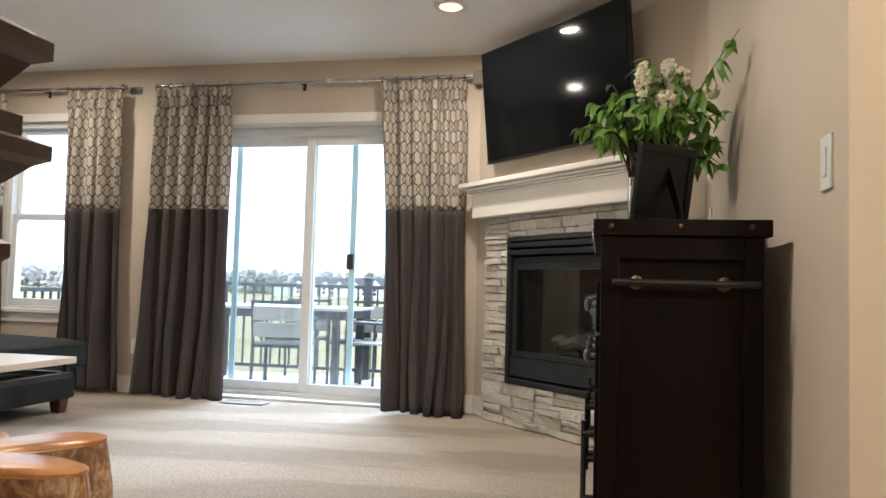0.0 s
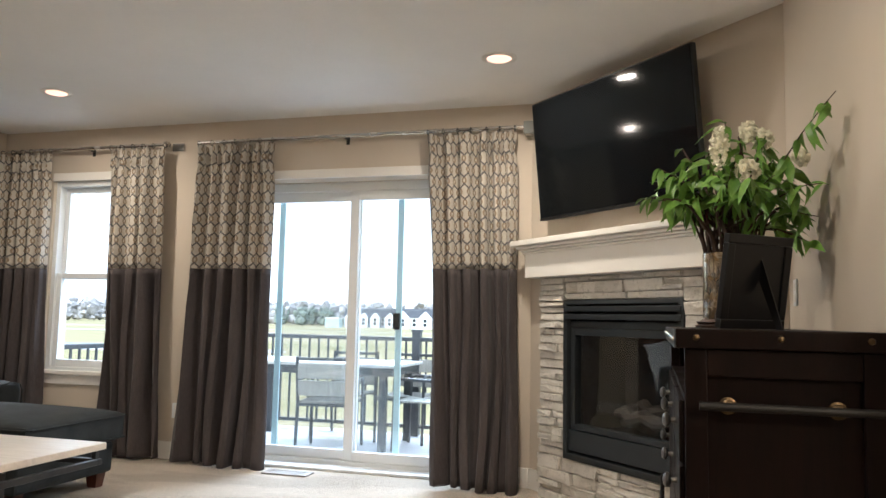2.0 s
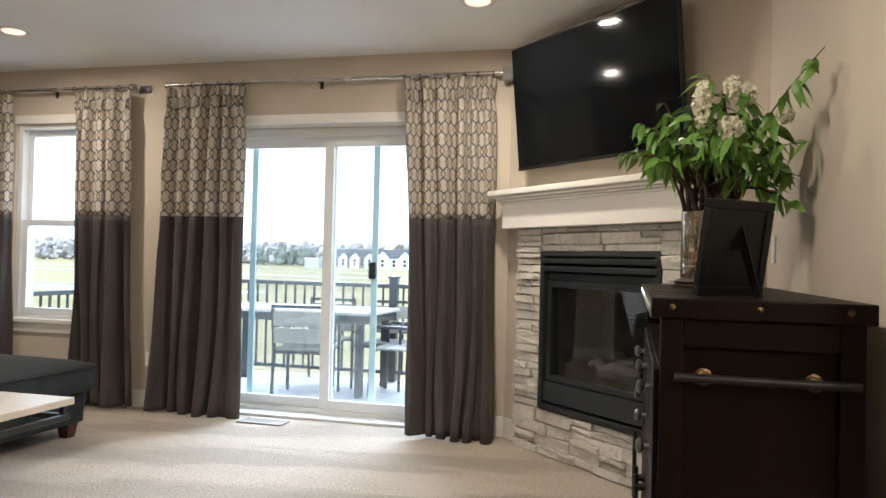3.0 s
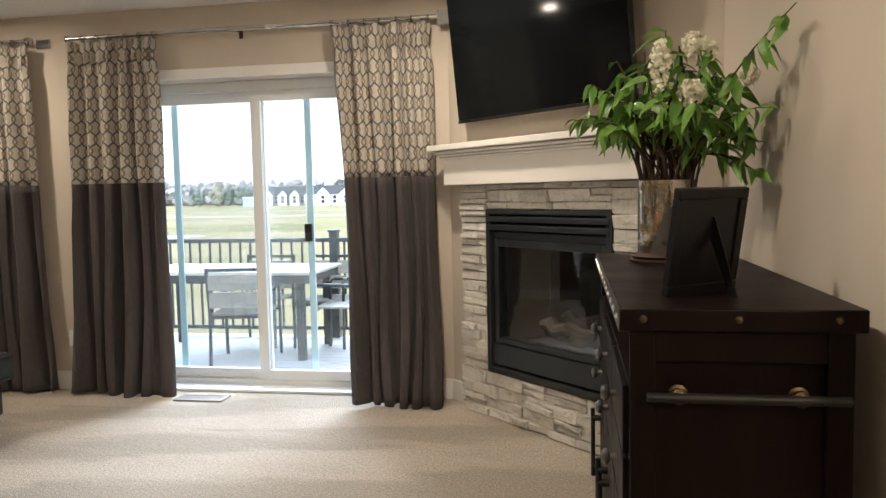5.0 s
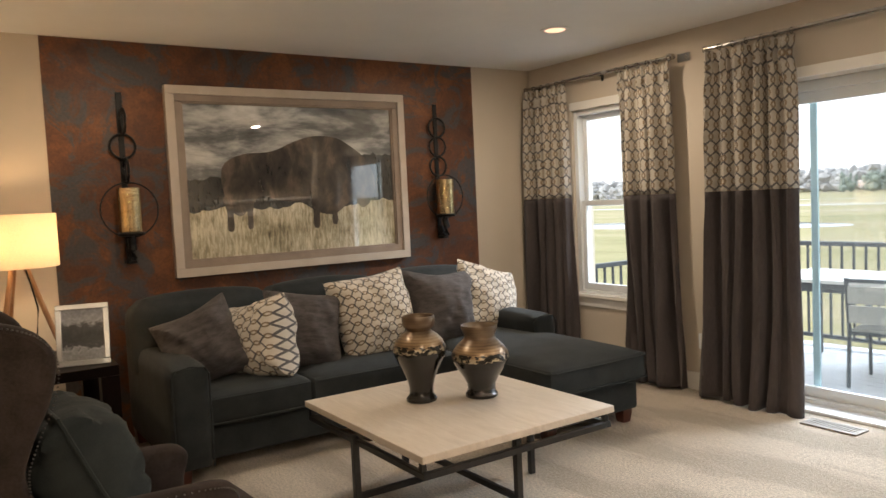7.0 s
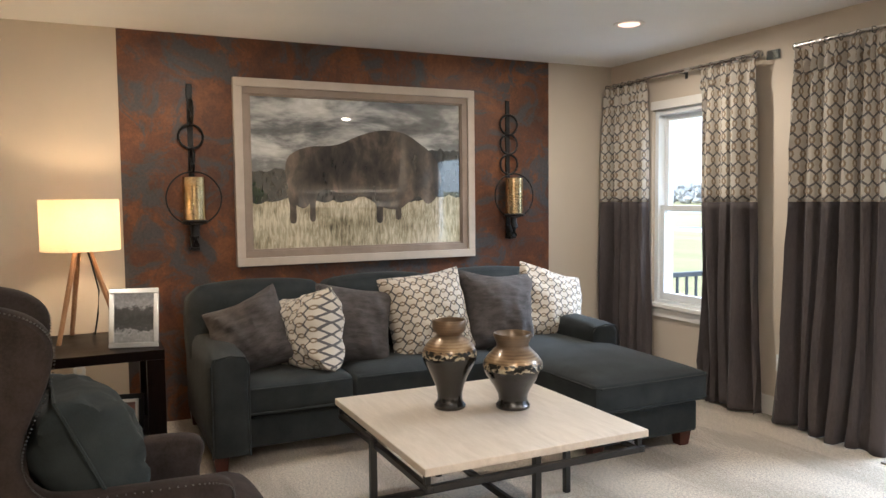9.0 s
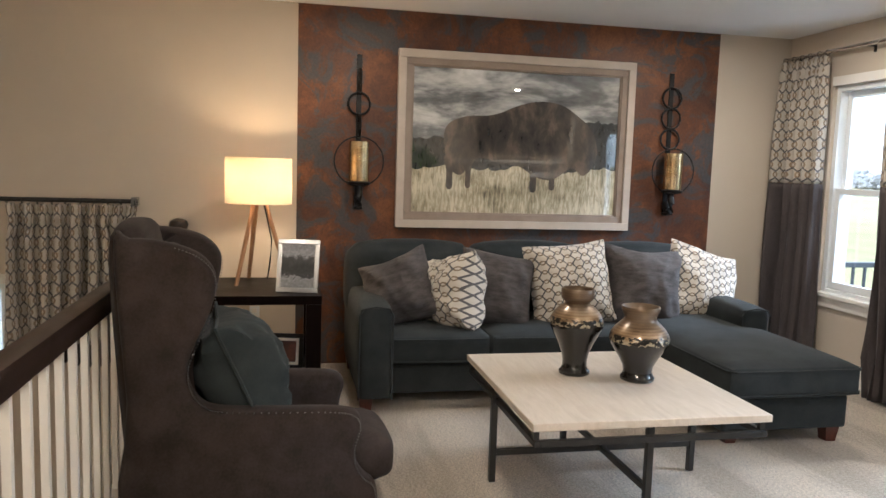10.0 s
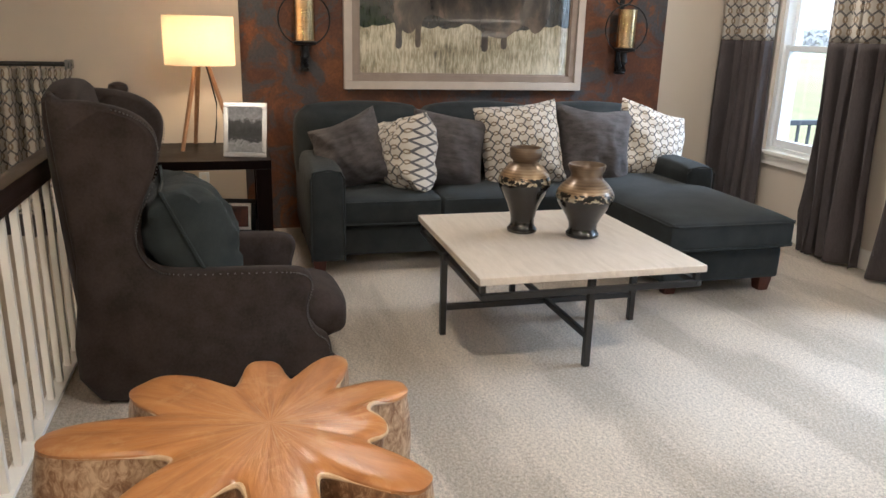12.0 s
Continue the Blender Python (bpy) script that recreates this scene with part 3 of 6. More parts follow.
M["taupe_metal"] = mottled("taupe_enamel", (0.22, 0.19, 0.16), (0.28, 0.245, 0.21), 0.5, 8, 120, 0.05, 0.001)
vent = thing("floor_vent", (-2.71, 5.58, 0.0), 0, "beige metal floor register set in the carpet", "vent")
part("vent_frame", boxes((-0.18, 0.18, -0.075, -0.055, 0, 0.012), (-0.18, 0.18, 0.055, 0.075, 0, 0.012), (-0.18, -0.16, -0.055, 0.055, 0, 0.012), (0.16, 0.18, -0.055, 0.055, 0, 0.012), bevel=0.003), "taupe_metal", vent)
part("backing", boxes((-0.16, 0.16, -0.055, 0.055, 0.0, 0.002)), "black_metal", vent)
slat_me = None
for i in range(14):
    if slat_me is None:
        slat_me = finish_mesh("slat", boxes((-0.006, 0.006, -0.055, 0.055, 0.002, 0.010)), "taupe_metal")
    slat = new("slat", slat_me)
    slat.parent, slat.location = vent, ((-0.15 + i * 0.0231) * U, 0, 0)

M["lens"] = flat_glow("lamp_lens", (1.0, 0.60, 0.36), 0.58)
can = None
# fittings for all the rows, the three added out of view too
for x, y, power in CANS:
    if can is None:
        can = thing("ceiling_light", (x, y, H), 0, "round recessed ceiling downlight, lit warm", "ceiling light", "ceiling downlights")
        bm = bmesh.new()
        lathe(bm, [(0.075, -0.006), (0.098, -0.008), (0.108, -0.003), (0.108, 0.0), (0.075, 0.0), (0.075, -0.006)], 36, cap=False)
        part("trim_ring", bm, "trim", can)
        bm = bmesh.new()
        lathe(bm, [(0.0001, -0.018), (0.04, -0.016), (0.065, -0.011), (0.0755, -0.004), (0.0755, 0.0), (0.0001, 0.0)], 36)
        part("diffuser", bm, "lens", can)
    else:
        copy_thing(can, pose(x * U, y * U, H * U))


# ---- fireplace ----
def stone_mat():
    n = Nodes("ledge_stone")
    v = n.coords((1, 1, 1))
    info = n.add("ObjectInfo")
    off = n.add("VectorMath", operation="ADD")
    n.link(v, off.inputs[0])
    mul = n.add("VectorMath", operation="SCALE")
    mul.inputs[0].default_value = (37.0, 17.0, 29.0)
    n.link(info.outputs["Random"], mul.inputs["Scale"])
    n.link(mul.outputs[0], off.inputs[1])
    big, mid, fine = n.noise(off.outputs[0], 9, 5.0, 0.6, 0.4), n.noise(off.outputs[0], 32, 4.0, 0.65), n.noise(off.outputs[0], 140, 3.0)
    tone = n.math("MULTIPLY_ADD", info.outputs["Random"], 0.35, n.math("MULTIPLY", big, 0.75))
    col = n.ramp(tone, [(0.22, (0.46, 0.43, 0.385)), (0.5, (0.62, 0.585, 0.53)), (0.75, (0.72, 0.685, 0.63)), (0.9, (0.56, 0.50, 0.42))])
    col = n.mix(n.ramp(mid, [(0.33, (0.5,) * 3), (0.45, (0.0,) * 3)]), col, (0.30, 0.27, 0.24))
    h = n.math("MULTIPLY_ADD", mid, 1.6, n.math("MULTIPLY_ADD", fine, 0.4, big))
    return n.finish(col, 0.85, n.bump(h, 0.9, 0.012))


M["stone"] = stone_mat()
M["grout"] = mottled("dark_grout", (0.10, 0.09, 0.08), (0.16, 0.14, 0.12), 0.95, 20, 120, 0.5, 0.004)
M["black_paint"] = mottled("satin_black_steel", (0.008, 0.011, 0.013), (0.014, 0.018, 0.021), 0.42, 6, 150, 0.05, 0.001)
M["soot"] = mottled("soot_black_brick", (0.012, 0.011, 0.010), (0.035, 0.032, 0.03), 0.9, 14, 90, 0.4, 0.006)
M["log"] = mottled("grey_ceramic_log", (0.025, 0.02, 0.018), (0.085, 0.07, 0.06), 0.9, 18, 90, 0.6, 0.01)
FS = Matrix.Translation(DIAG.translation * U) @ DIAG.to_3x3().to_4x4()


def set_in_corner(name, label, category):
    t = thing(name, (0, 0, 0), 0, label, category)
    t.matrix_basis = FS
    return t


fire = set_in_corner("fireplace", "gas fireplace with black steel front and pale ledgestone surround", "fireplace")
part("backing", boxes((0.20, 0.46, -0.03, 0.0, 0, 1.454), (1.483, 1.75, -0.03, 0.0, 0, 1.454), (0.46, 1.483, -0.03, 0.0, 0, 0.29), (0.46, 1.483, -0.03, 0.0, 1.30, 1.454)), "grout", fire)
bm = bmesh.new()
loops = [[bm.verts.new((x, y, z)) for x, z in ((a, lo), (b, lo), (b, hi), (a, hi))]
         for y, a, b, lo, hi in ((0.04, 0.46, 1.483, 0.29, 1.30), (-0.072, 0.46, 1.483, 0.29, 1.30), (-0.075, 0.464, 1.479, 0.294, 1.296), (-0.075, 0.497, 1.446, 0.327, 1.273), (-0.071, 0.50, 1.443, 0.33, 1.27), (0.04, 0.50, 1.443, 0.33, 1.27))]
for a, b in zip(loops, loops[1:] + loops[:1]):
    for i in range(4):
        bm.faces.new((a[i], a[(i + 1) % 4], b[(i + 1) % 4], b[i]))
front = part("steel_front", bm, "black_paint", fire)
part("lower_panel", boxes((0.50, 1.443, -0.062, 0.02, 0.345, 0.475), bevel=0.004), "black_paint", front)
part("upper_panel", boxes((0.50, 1.443, -0.045, 0.02, 1.12, 1.165), bevel=0.004), "black_paint", front)
for z in (1.175, 1.225):
    part("louvre", boxes((0.47, 1.473, -0.085, 0.0, z, z + 0.035), bevel=0.008), "black_paint", front)
part("glass_frame", boxes((0.515, 0.555, -0.055, 0.0, 0.48, 1.12), (1.388, 1.428, -0.055, 0.0, 0.48, 1.12), (0.555, 1.388, -0.055, 0.0, 0.48, 0.515), (0.555, 1.388, -0.055, 0.0, 1.075, 1.12), bevel=0.004), "black_paint", front)
part("glass_front", boxes((0.555, 1.388, -0.03, -0.022, 0.515, 1.075)), "glass", front).visible_shadow = False
part("firebox", boxes((0.50, 1.443, 0.40, 0.44, 0.33, 1.27), (0.50, 0.53, 0.04, 0.40, 0.33, 1.27), (1.413, 1.443, 0.04, 0.40, 0.33, 1.27), (0.53, 1.413, 0.04, 0.40, 0.33, 0.47), (0.53, 1.413, 0.04, 0.40, 1.2, 1.27)), "soot", fire)
for i, (a, b, y, r) in enumerate(((0.66, 1.25, 0.25, 0.055), (0.72, 1.15, 0.13, 0.045), (0.85, 1.30, 0.18, 0.04))):
    bm = bmesh.new()
    tube(bm, [(a + (b - a) * k / 6, y + 0.03 * math.sin(k + i), 0.50 + r * 0.6 + (0.06 * i) + 0.02 * math.sin(2 * k)) for k in range(7)], r, 9, taper=[0.7, 1, 0.9, 1.05, 0.95, 1, 0.65])
    part("log", bm, "log", fire)

mantel = set_in_corner("mantel", "cream painted wooden mantel shelf with stepped crown moulding", "mantel")
part("fascia", boxes((0.13, 1.82, -0.15, 0.0, 1.454, 1.655), bevel=0.004), "trim", mantel)
bm = bmesh.new()
for k, (d, z0, z1) in enumerate(((0.165, 1.615, 1.632), (0.178, 1.632, 1.648), (0.196, 1.648, 1.668))):
    box(bm, 0.13 - (d - 0.15), 1.82 + (d - 0.15), -d, 0.0, z0 + 0.002, z1, 0.006, 2)
part("crown_moulding", bm, "trim", mantel)
part("shelf", boxes((0.05, 1.90, -0.225, 0.0, 1.670, 1.709), bevel=0.008), "trim", mantel)

tv = thing("television", (0, 0, 0), 0, "large flat black television tilted down on its wall mount", "television")
tv.matrix_basis = FS @ pose(0.976 * U, -0.125 * U, 1.835 * U, 6.0, 0, 0.2)
M["screen"] = Nodes("tv_screen").finish((0.004, 0.005, 0.006), 0.07, Specular_IOR_Level=0.22)
part("housing", boxes((-0.70, 0.70, 0.0, 0.035, 0.0, 0.80), (-0.45, 0.45, 0.035, 0.065, 0.12, 0.55), bevel=0.006), "black_paint", tv)
part("screen", boxes((-0.690, 0.690, -0.006, 0.0, 0.018, 0.790), bevel=0.002), "screen", tv, "glossy black glass screen")
part("bezel", boxes((-0.70, 0.70, -0.004, 0.0, 0.0, 0.017), bevel=0.002), "black_metal", tv)
part("wall_mount", boxes((-0.2, 0.2, 0.065, 0.09, 0.15, 0.5)), "black_metal", tv)


# ---- chest with flowers and frame ----
def chest():
    x0, x1, y0, y1, top = -0.042, 0.467, 2.439, 3.922, 1.146
    t = thing("chest", (x0, y0, 0), 0, "dark espresso trunk-style chest with brass studs and iron rods", "chest")
    w, l = x1 - x0, y1 - y0
    part("top", boxes((0, w, 0, l, top - 0.05, top), bevel=0.004), "espresso", t)
    b = 0.022
    for row in ((b, b + 0.03, b, l - b, 0.05, top - 0.17), (w - 0.04, w - 0.02, b, l - b, 0.05, top - 0.05), (b + 0.03, w - 0.04, l - b - 0.03, l - b, 0.05, top - 0.05),
                (b + 0.03, w - 0.04, b + 0.02, b + 0.04, 0.05, top - 0.05), (b + 0.03, w - 0.04, b + 0.04, l - b - 0.03, top - 0.19, top - 0.17), (b + 0.03, w - 0.04, b + 0.04, l - b - 0.03, 0.05, 0.09)):
        part("carcass_panel", boxes(row), "espresso", t)
    frame_bits = ((b, b + 0.055, b - 0.004, b + 0.02, 0.0, top - 0.05), (w - 0.075, w - 0.02, b - 0.004, b + 0.02, 0.0, top - 0.05),
                  (b + 0.055, w - 0.075, b - 0.004, b + 0.02, top - 0.12, top - 0.05), (b + 0.055, w - 0.075, b - 0.004, b + 0.02, 0.03, 0.10))
    part("side_frame", boxes(*frame_bits, bevel=0.003), "espresso", t)
    part("corner_post", boxes((b - 0.004, b + 0.03, l - b - 0.03, l - b + 0.004, 0, top - 0.05), bevel=0.003), "espresso", t)
    bm = bmesh.new()
    tube(bm, [(0.055, -0.018, 0.955), (0.47, -0.018, 0.955)], 0.011, 10)
    part("rod", bm, "black_metal", t, "dark iron rod")
    for x in (0.125, 0.375):
        bm = bmesh.new()
        lathe(bm, [(0.020, 0.0), (0.022, 0.004), (0.011, 0.008), (0.010, 0.012), (0.017, 0.015), (0.018, 0.03), (0.010, 0.037), (0.0005, 0.038)], 16, Matrix.Translation((x, b - 0.004, 0.955)) @ pose(0, 0, 0, 90))
        part("rod_knob", bm, "brass", t, "aged brass knob")
    for x in (0.05, 0.25, 0.45):
        bm = bmesh.new()
        lathe(bm, [(0.009, 0), (0.007, 0.004), (0.0005, 0.006)], 8, Matrix.Translation((x, 0, top - 0.022)) @ pose(0, 0, 0, 90))
        part("stud", bm, "brass", t)
    strip = part("steel_edge", boxes((-0.003, 0.0, 0.0, l, top - 0.05, top), bevel=0.001), "dark_frame", t, "dark steel edge strip")
    for k in range(12):
        bm = bmesh.new()
        lathe(bm, [(0.009, 0), (0.008, 0.004), (0.0005, 0.007)], 8, Matrix.Translation((-0.003, 0.05 + k * (l - 0.1) / 11, top - 0.025)) @ pose(0, 0, 0, 0, -90, 0))
        part("stud", bm, "chrome", strip)
    for row, (z0, z1) in enumerate(((0.80, 0.96), (0.63, 0.79))):
        for k in range(3):
            a = b + 0.04 + k * (l - 0.1) / 3
            d = part("drawer", boxes((b - 0.014, b + 0.002, a, a + (l - 0.1) / 3 - 0.012, z0, z1), bevel=0.004), "espresso", t)
            for off in (0.23,):
                bm = bmesh.new()
                lathe(bm, [(0.009, 0), (0.008, 0.016), (0.021, 0.022), (0.022, 0.03), (0.014, 0.038), (0.0005, 0.04)], 14, Matrix.Translation((b - 0.014, a + off, (z0 + z1) / 2)) @ pose(0, 0, 0, 0, -90, 0))
                part("knob", bm, "pewter", d, "pewter knob")
    for k in range(4):
        a = b + 0.04 + k * (l - 0.1) / 4
        d = part("door", boxes((b - 0.014, b + 0.002, a, a + (l - 0.1) / 4 - 0.012, 0.10, 0.62), bevel=0.004), "espresso", t)
        bm = bmesh.new()
        yy = a + (0.05 if k % 2 == 0 else (l - 0.1) / 4 - 0.06)
        tube(bm, [(b - 0.045, yy, 0.24), (b - 0.045, yy, 0.52)], 0.009, 10)
        for z in (0.28, 0.48):
            tube(bm, [(b - 0.014, yy, z), (b - 0.05, yy, z)], 0.012, 10)
        part("bar_handle", bm, "black_metal", d, "upright iron bar handle")


chest()

M["photo_black"] = Nodes("black_lacquer").finish((0.005, 0.005, 0.006), 0.4, Specular_IOR_Level=0.3)
desk_frame = thing("picture_frame", (0.17, 2.678, 1.147), 38.5, "black lacquered picture frame seen from its back on the chest", "picture frame")
TILT = pose(0, 0, 0, 9.5)
fw, fh = 0.1175, 0.262
bm = bmesh.new()
for row in ((-fw, fw, 0, 0.022, 0.0, 0.026), (-fw, fw, 0, 0.022, fh - 0.026, fh), (-fw, -fw + 0.026, 0, 0.022, 0.026, fh - 0.026), (fw - 0.026, fw, 0, 0.022, 0.026, fh - 0.026)):
    box(bm, *row, bevel=0.003, m=TILT)
part("moulding", bm, "photo_black", desk_frame)
bm = bmesh.new()
box(bm, -fw + 0.026, fw - 0.026, 0.005, 0.010, 0.026, fh - 0.026, m=TILT)
part("backing", bm, "photo_black", desk_frame)
bm = bmesh.new()
box(bm, -fw + 0.026, fw - 0.026, 0.0105, 0.0145, 0.026, fh - 0.026, m=TILT)
part("glazing", bm, "screen", desk_frame)
bm = bmesh.new()
prism(bm, [(0.0, 0.2), (-0.030, 0.19), (-0.098, 0.0), (-0.075, 0.0), (-0.004, 0.17)], 0.008, 0.012, Matrix(((0, 0, 1, 0), (1, 0, 0, 0), (0, 1, 0, 0), (0, 0, 0, 1))))
part("easel", bm, "photo_black", desk_frame)

M["leaf"] = mottled("leaf_green", (0.075, 0.19, 0.022), (0.20, 0.36, 0.055), 0.42, 14, 90, 0.15, 0.002, Subsurface_Weight=0.05)
M["stem"] = mottled("brown_stem", (0.030, 0.014, 0.010), (0.075, 0.042, 0.028), 0.7, 30, 160, 0.6, 0.004)
M["petal"] = mottled("ivory_petal", (0.78, 0.75, 0.58), (0.88, 0.86, 0.72), 0.7, 40, 160, 0.2, 0.002)


def mercury():
    n = Nodes("mercury_glass")
    v = n.coords()
    worn = n.ramp(n.noise(v, 22, 5.0, 0.7, 0.8), [(0.46, (0.0,) * 3), (0.58, (1.0,) * 3)])
    col = n.mix(worn, (0.62, 0.58, 0.52), (0.35, 0.25, 0.14))
    return n.finish(col, n.math("MULTIPLY_ADD", worn, 0.2, 0.08), n.bump(n.noise(v, 60), 0.15, 0.003), 0.9)


M["mercury"] = mercury()


def flowers():
    cx, cy, z0 = 0.195, 3.56, 1.146
    t = thing("flower_arrangement", (cx, cy, z0), 0, "green leaves and ivory blossoms in a silvered glass vase", "flowers")
    bm = bmesh.new()
    lathe(bm, [(0.13, 0.0), (0.135, 0.008), (0.12, 0.014), (0.132, 0.022), (0.11, 0.03), (0.106, 0.034)], 28)
    part("vase_foot", bm, "stem", t, "dark turned foot")
    bm = bmesh.new()
    lathe(bm, [(0.100, 0.034), (0.104, 0.04), (0.104, 0.29), (0.099, 0.29), (0.099, 0.05), (0.0005, 0.05)], 36)
    part("vase", bm, "mercury", t, "silvered glass cylinder")
    rnd = random.Random(11)
    leaves = []
    for fold in (0.18, 0.32, 0.45):
        bm = bmesh.new()
        n, length, width = 6, 0.102, 0.045
        rows = []
        for k in range(n + 1):
            u = k / n
            half = width / 2 * (math.sin(math.pi * min(1, u * 1.02) ** 0.75)) * (1 - 0.25 * u) + 0.0006
            sag = -1.5 * fold * length * u * u
            rows.append([bm.verts.new((length * u, s * half, sag + abs(s) * half * fold)) for s in (-1, 0, 1)])
        for a, b in zip(rows, rows[1:]):
            bm.faces.new((a[0], b[0], b[1], a[1]))
            bm.faces.new((a[1], b[1], b[2], a[2]))
        leaves.append(finish_mesh("leaf", bm, "leaf"))
    count, rest = 0, []
    for s in range(44):
        ang = 2.39996 * s + rnd.uniform(-0.3, 0.3)
        out = math.sqrt((s + 1) / 44)
        ex = math.cos(ang) * (0.35 if math.cos(ang) < 0 else 0.29) * out
        ey = math.sin(ang) * (0.48 if math.sin(ang) < 0 else 0.28) * out
        ez = 0.76 - 0.30 * out * out + rnd.uniform(-0.06, 0.06)
        if s % 5 == 4:
            ez -= 0.12
        if s in (37, 41, 43):   # long sprays that lean towards the wall
            ex, ey, ez = 0.27, -0.36 + 0.05 * (s - 41), {37: 0.76, 41: 0.50, 43: 0.40}[s]
        base = Vector((rnd.uniform(-0.05, 0.05), rnd.uniform(-0.05, 0.05), 0.06))
        neck = Vector((base.x * 1.5 + 0.03 * math.cos(ang), base.y * 1.5 + 0.03 * math.sin(ang), 0.33))
        tip = Vector((ex, ey, ez))
        mid = neck.lerp(tip, 0.5) + Vector((0, 0, 0.12 * out)) + Vector((rnd.uniform(-0.02, 0.02), rnd.uniform(-0.02, 0.02), 0))
        pts = []
        for k in range(11):
            u = k / 10
            if u < 0.35:
                p = base.lerp(neck, u / 0.35)
            else:
                w = (u - 0.35) / 0.65
                p = neck.lerp(mid, w).lerp(mid.lerp(tip, w), w)
            pts.append(p + Vector((rnd.uniform(-1, 1), rnd.uniform(-1, 1), 0)) * 0.006)
        bm = bmesh.new()
        thick = 0.013 if s % 3 == 0 else 0.006
        tube(bm, pts, thick, 6, taper=[1 - 0.75 * (k / 10) for k in range(11)])
        part("stem", bm, "stem", t)
        for k in range(12):
            u = rnd.uniform(0.60, 1.0)
            w = (u - 0.35) / 0.65
            p = neck.lerp(mid, w).lerp(mid.lerp(tip, w), w)
            yaw = math.degrees(ang) + rnd.choice((-1, 1)) * rnd.uniform(15, 95)
            size = rnd.uniform(0.6, 1.05)
            if p.x + cx + 0.1 * math.cos(math.radians(yaw)) * size > E - 0.03:
                yaw = 250 + rnd.uniform(-40, 40)
            m = pose(p.x * U, p.y * U, p.z * U, rnd.uniform(-50, 50), rnd.uniform(-20, 70), yaw) @ Matrix.Scale(size, 4)
            if count < 298 and k < 7:
                leaf = new("leaf", leaves[count % 3])
                leaf.parent, leaf.matrix_basis = t, m
                count += 1
            else:
                rest.append((leaves[k % 3], m))
    inner = bmesh.new()
    for me, m in rest:
        kept = len(inner.verts)
        inner.from_mesh(me)
        inner.verts.ensure_lookup_table()
        for v in inner.verts[kept:]:
            v.co = (m @ v.co) / U
    tagged(part("foliage", inner, "leaf", t, "dense green leaves"), kind="stuff")
    for cxx, cyy, czz, r, h in ((-0.06, -0.30, 0.66, 0.034, 0.16), (0.03, -0.34, 0.56, 0.045, 0.08), (0.05, -0.22, 0.73, 0.03, 0.08), (0.12, -0.05, 0.74, 0.04, 0.08), (0.22, -0.25, 0.62, 0.03, 0.06)):
        bm = bmesh.new()
        for k in range(230):
            v = Vector((rnd.gauss(0, 1), rnd.gauss(0, 1), rnd.gauss(0, 1))).normalized()
            q = Vector((v.x * r, v.y * r, v.z * h * 0.6)) * rnd.uniform(0.6, 1.0) * (1.0 - 0.25 * max(0, v.z))
            m = Matrix.Translation(Vector((cxx, cyy, czz)) + q) @ pose(0, 0, 0, rnd.uniform(0, 360), rnd.uniform(0, 360), 0)
            a = rnd.uniform(0.007, 0.011)
            vs = [bm.verts.new(m @ Vector(c)) for c in ((0, 0, 0.3 * a), (a, 0, 0), (0, a, 0), (-a, 0, 0), (0, -a, 0))]
            for i in range(4):
                bm.faces.new((vs[0], vs[1 + i], vs[1 + (i + 1) % 4]))
        part("blossom", bm, "petal", t, "ivory blossom cluster", smooth=False)


flowers()
# ---- feature wall: rust panel, picture, sconces ----
def rust():
    n = Nodes("rusted_steel_finish")
    v = n.coords((1, 1, 1))
    big, mid, fine = n.noise(v, 2.1, 5.0, 0.62, 0.8), n.noise(v, 5.5, 6.0, 0.65, 0.6), n.noise(v, 60, 4.0, 0.7)
    tone = n.math("MULTIPLY_ADD", mid, 0.5, n.math("MULTIPLY", big, 0.6))
    col = n.ramp(tone, [(0.36, (0.050, 0.022, 0.014)), (0.47, (0.088, 0.034, 0.017)), (0.57, (0.125, 0.045, 0.018)), (0.66, (0.20, 0.075, 0.024)), (0.74, (0.13, 0.047, 0.019))])
    patch = n.ramp(n.noise(n.coords((1, 1, 1.25)), 3.1, 6.0, 0.68, 1.2), [(0.49, (0.0,) * 3), (0.58, (0.85,) * 3)])
    col = n.mix(patch, col, (0.056, 0.063, 0.068))
    scr = n.ramp(n.noise(n.coords((9, 9, 2)), 6.0, 6.0, 0.75, 1.5), [(0.68, (0.0,) * 3), (0.74, (0.6,) * 3)])
    col = n.mix(scr, col, (0.16, 0.15, 0.14))
    col = n.mix(1.0, col, n.ramp(fine, [(0.3, (0.75,) * 3), (0.7, (1.2,) * 3)]), "MULTIPLY")
    return n.finish(col, n.math("MULTIPLY_ADD", mid, 0.3, 0.32), n.bump(n.math("MULTIPLY_ADD", fine, 0.5, mid), 0.25, 0.004), 0.15)


M["rust"] = rust()
structure("feature_panel", boxes((W, W + 0.005, 1.607, 5.07, 0.0, H - 0.003)), "rust", "rust and slate coloured metallic wall finish", "wall panel")

M["linen"] = mottled("cream_linen_frame", (0.50, 0.43, 0.36), (0.58, 0.50, 0.43), 0.7, 8, 260, 0.2, 0.001)
M["taupe"] = mottled("taupe_fillet", (0.26, 0.20, 0.16), (0.33, 0.26, 0.21), 0.6, 8, 200, 0.15, 0.001)
COAT = dict(Coat_Weight=1.0, Coat_Roughness=0.01, Coat_IOR=2.1)


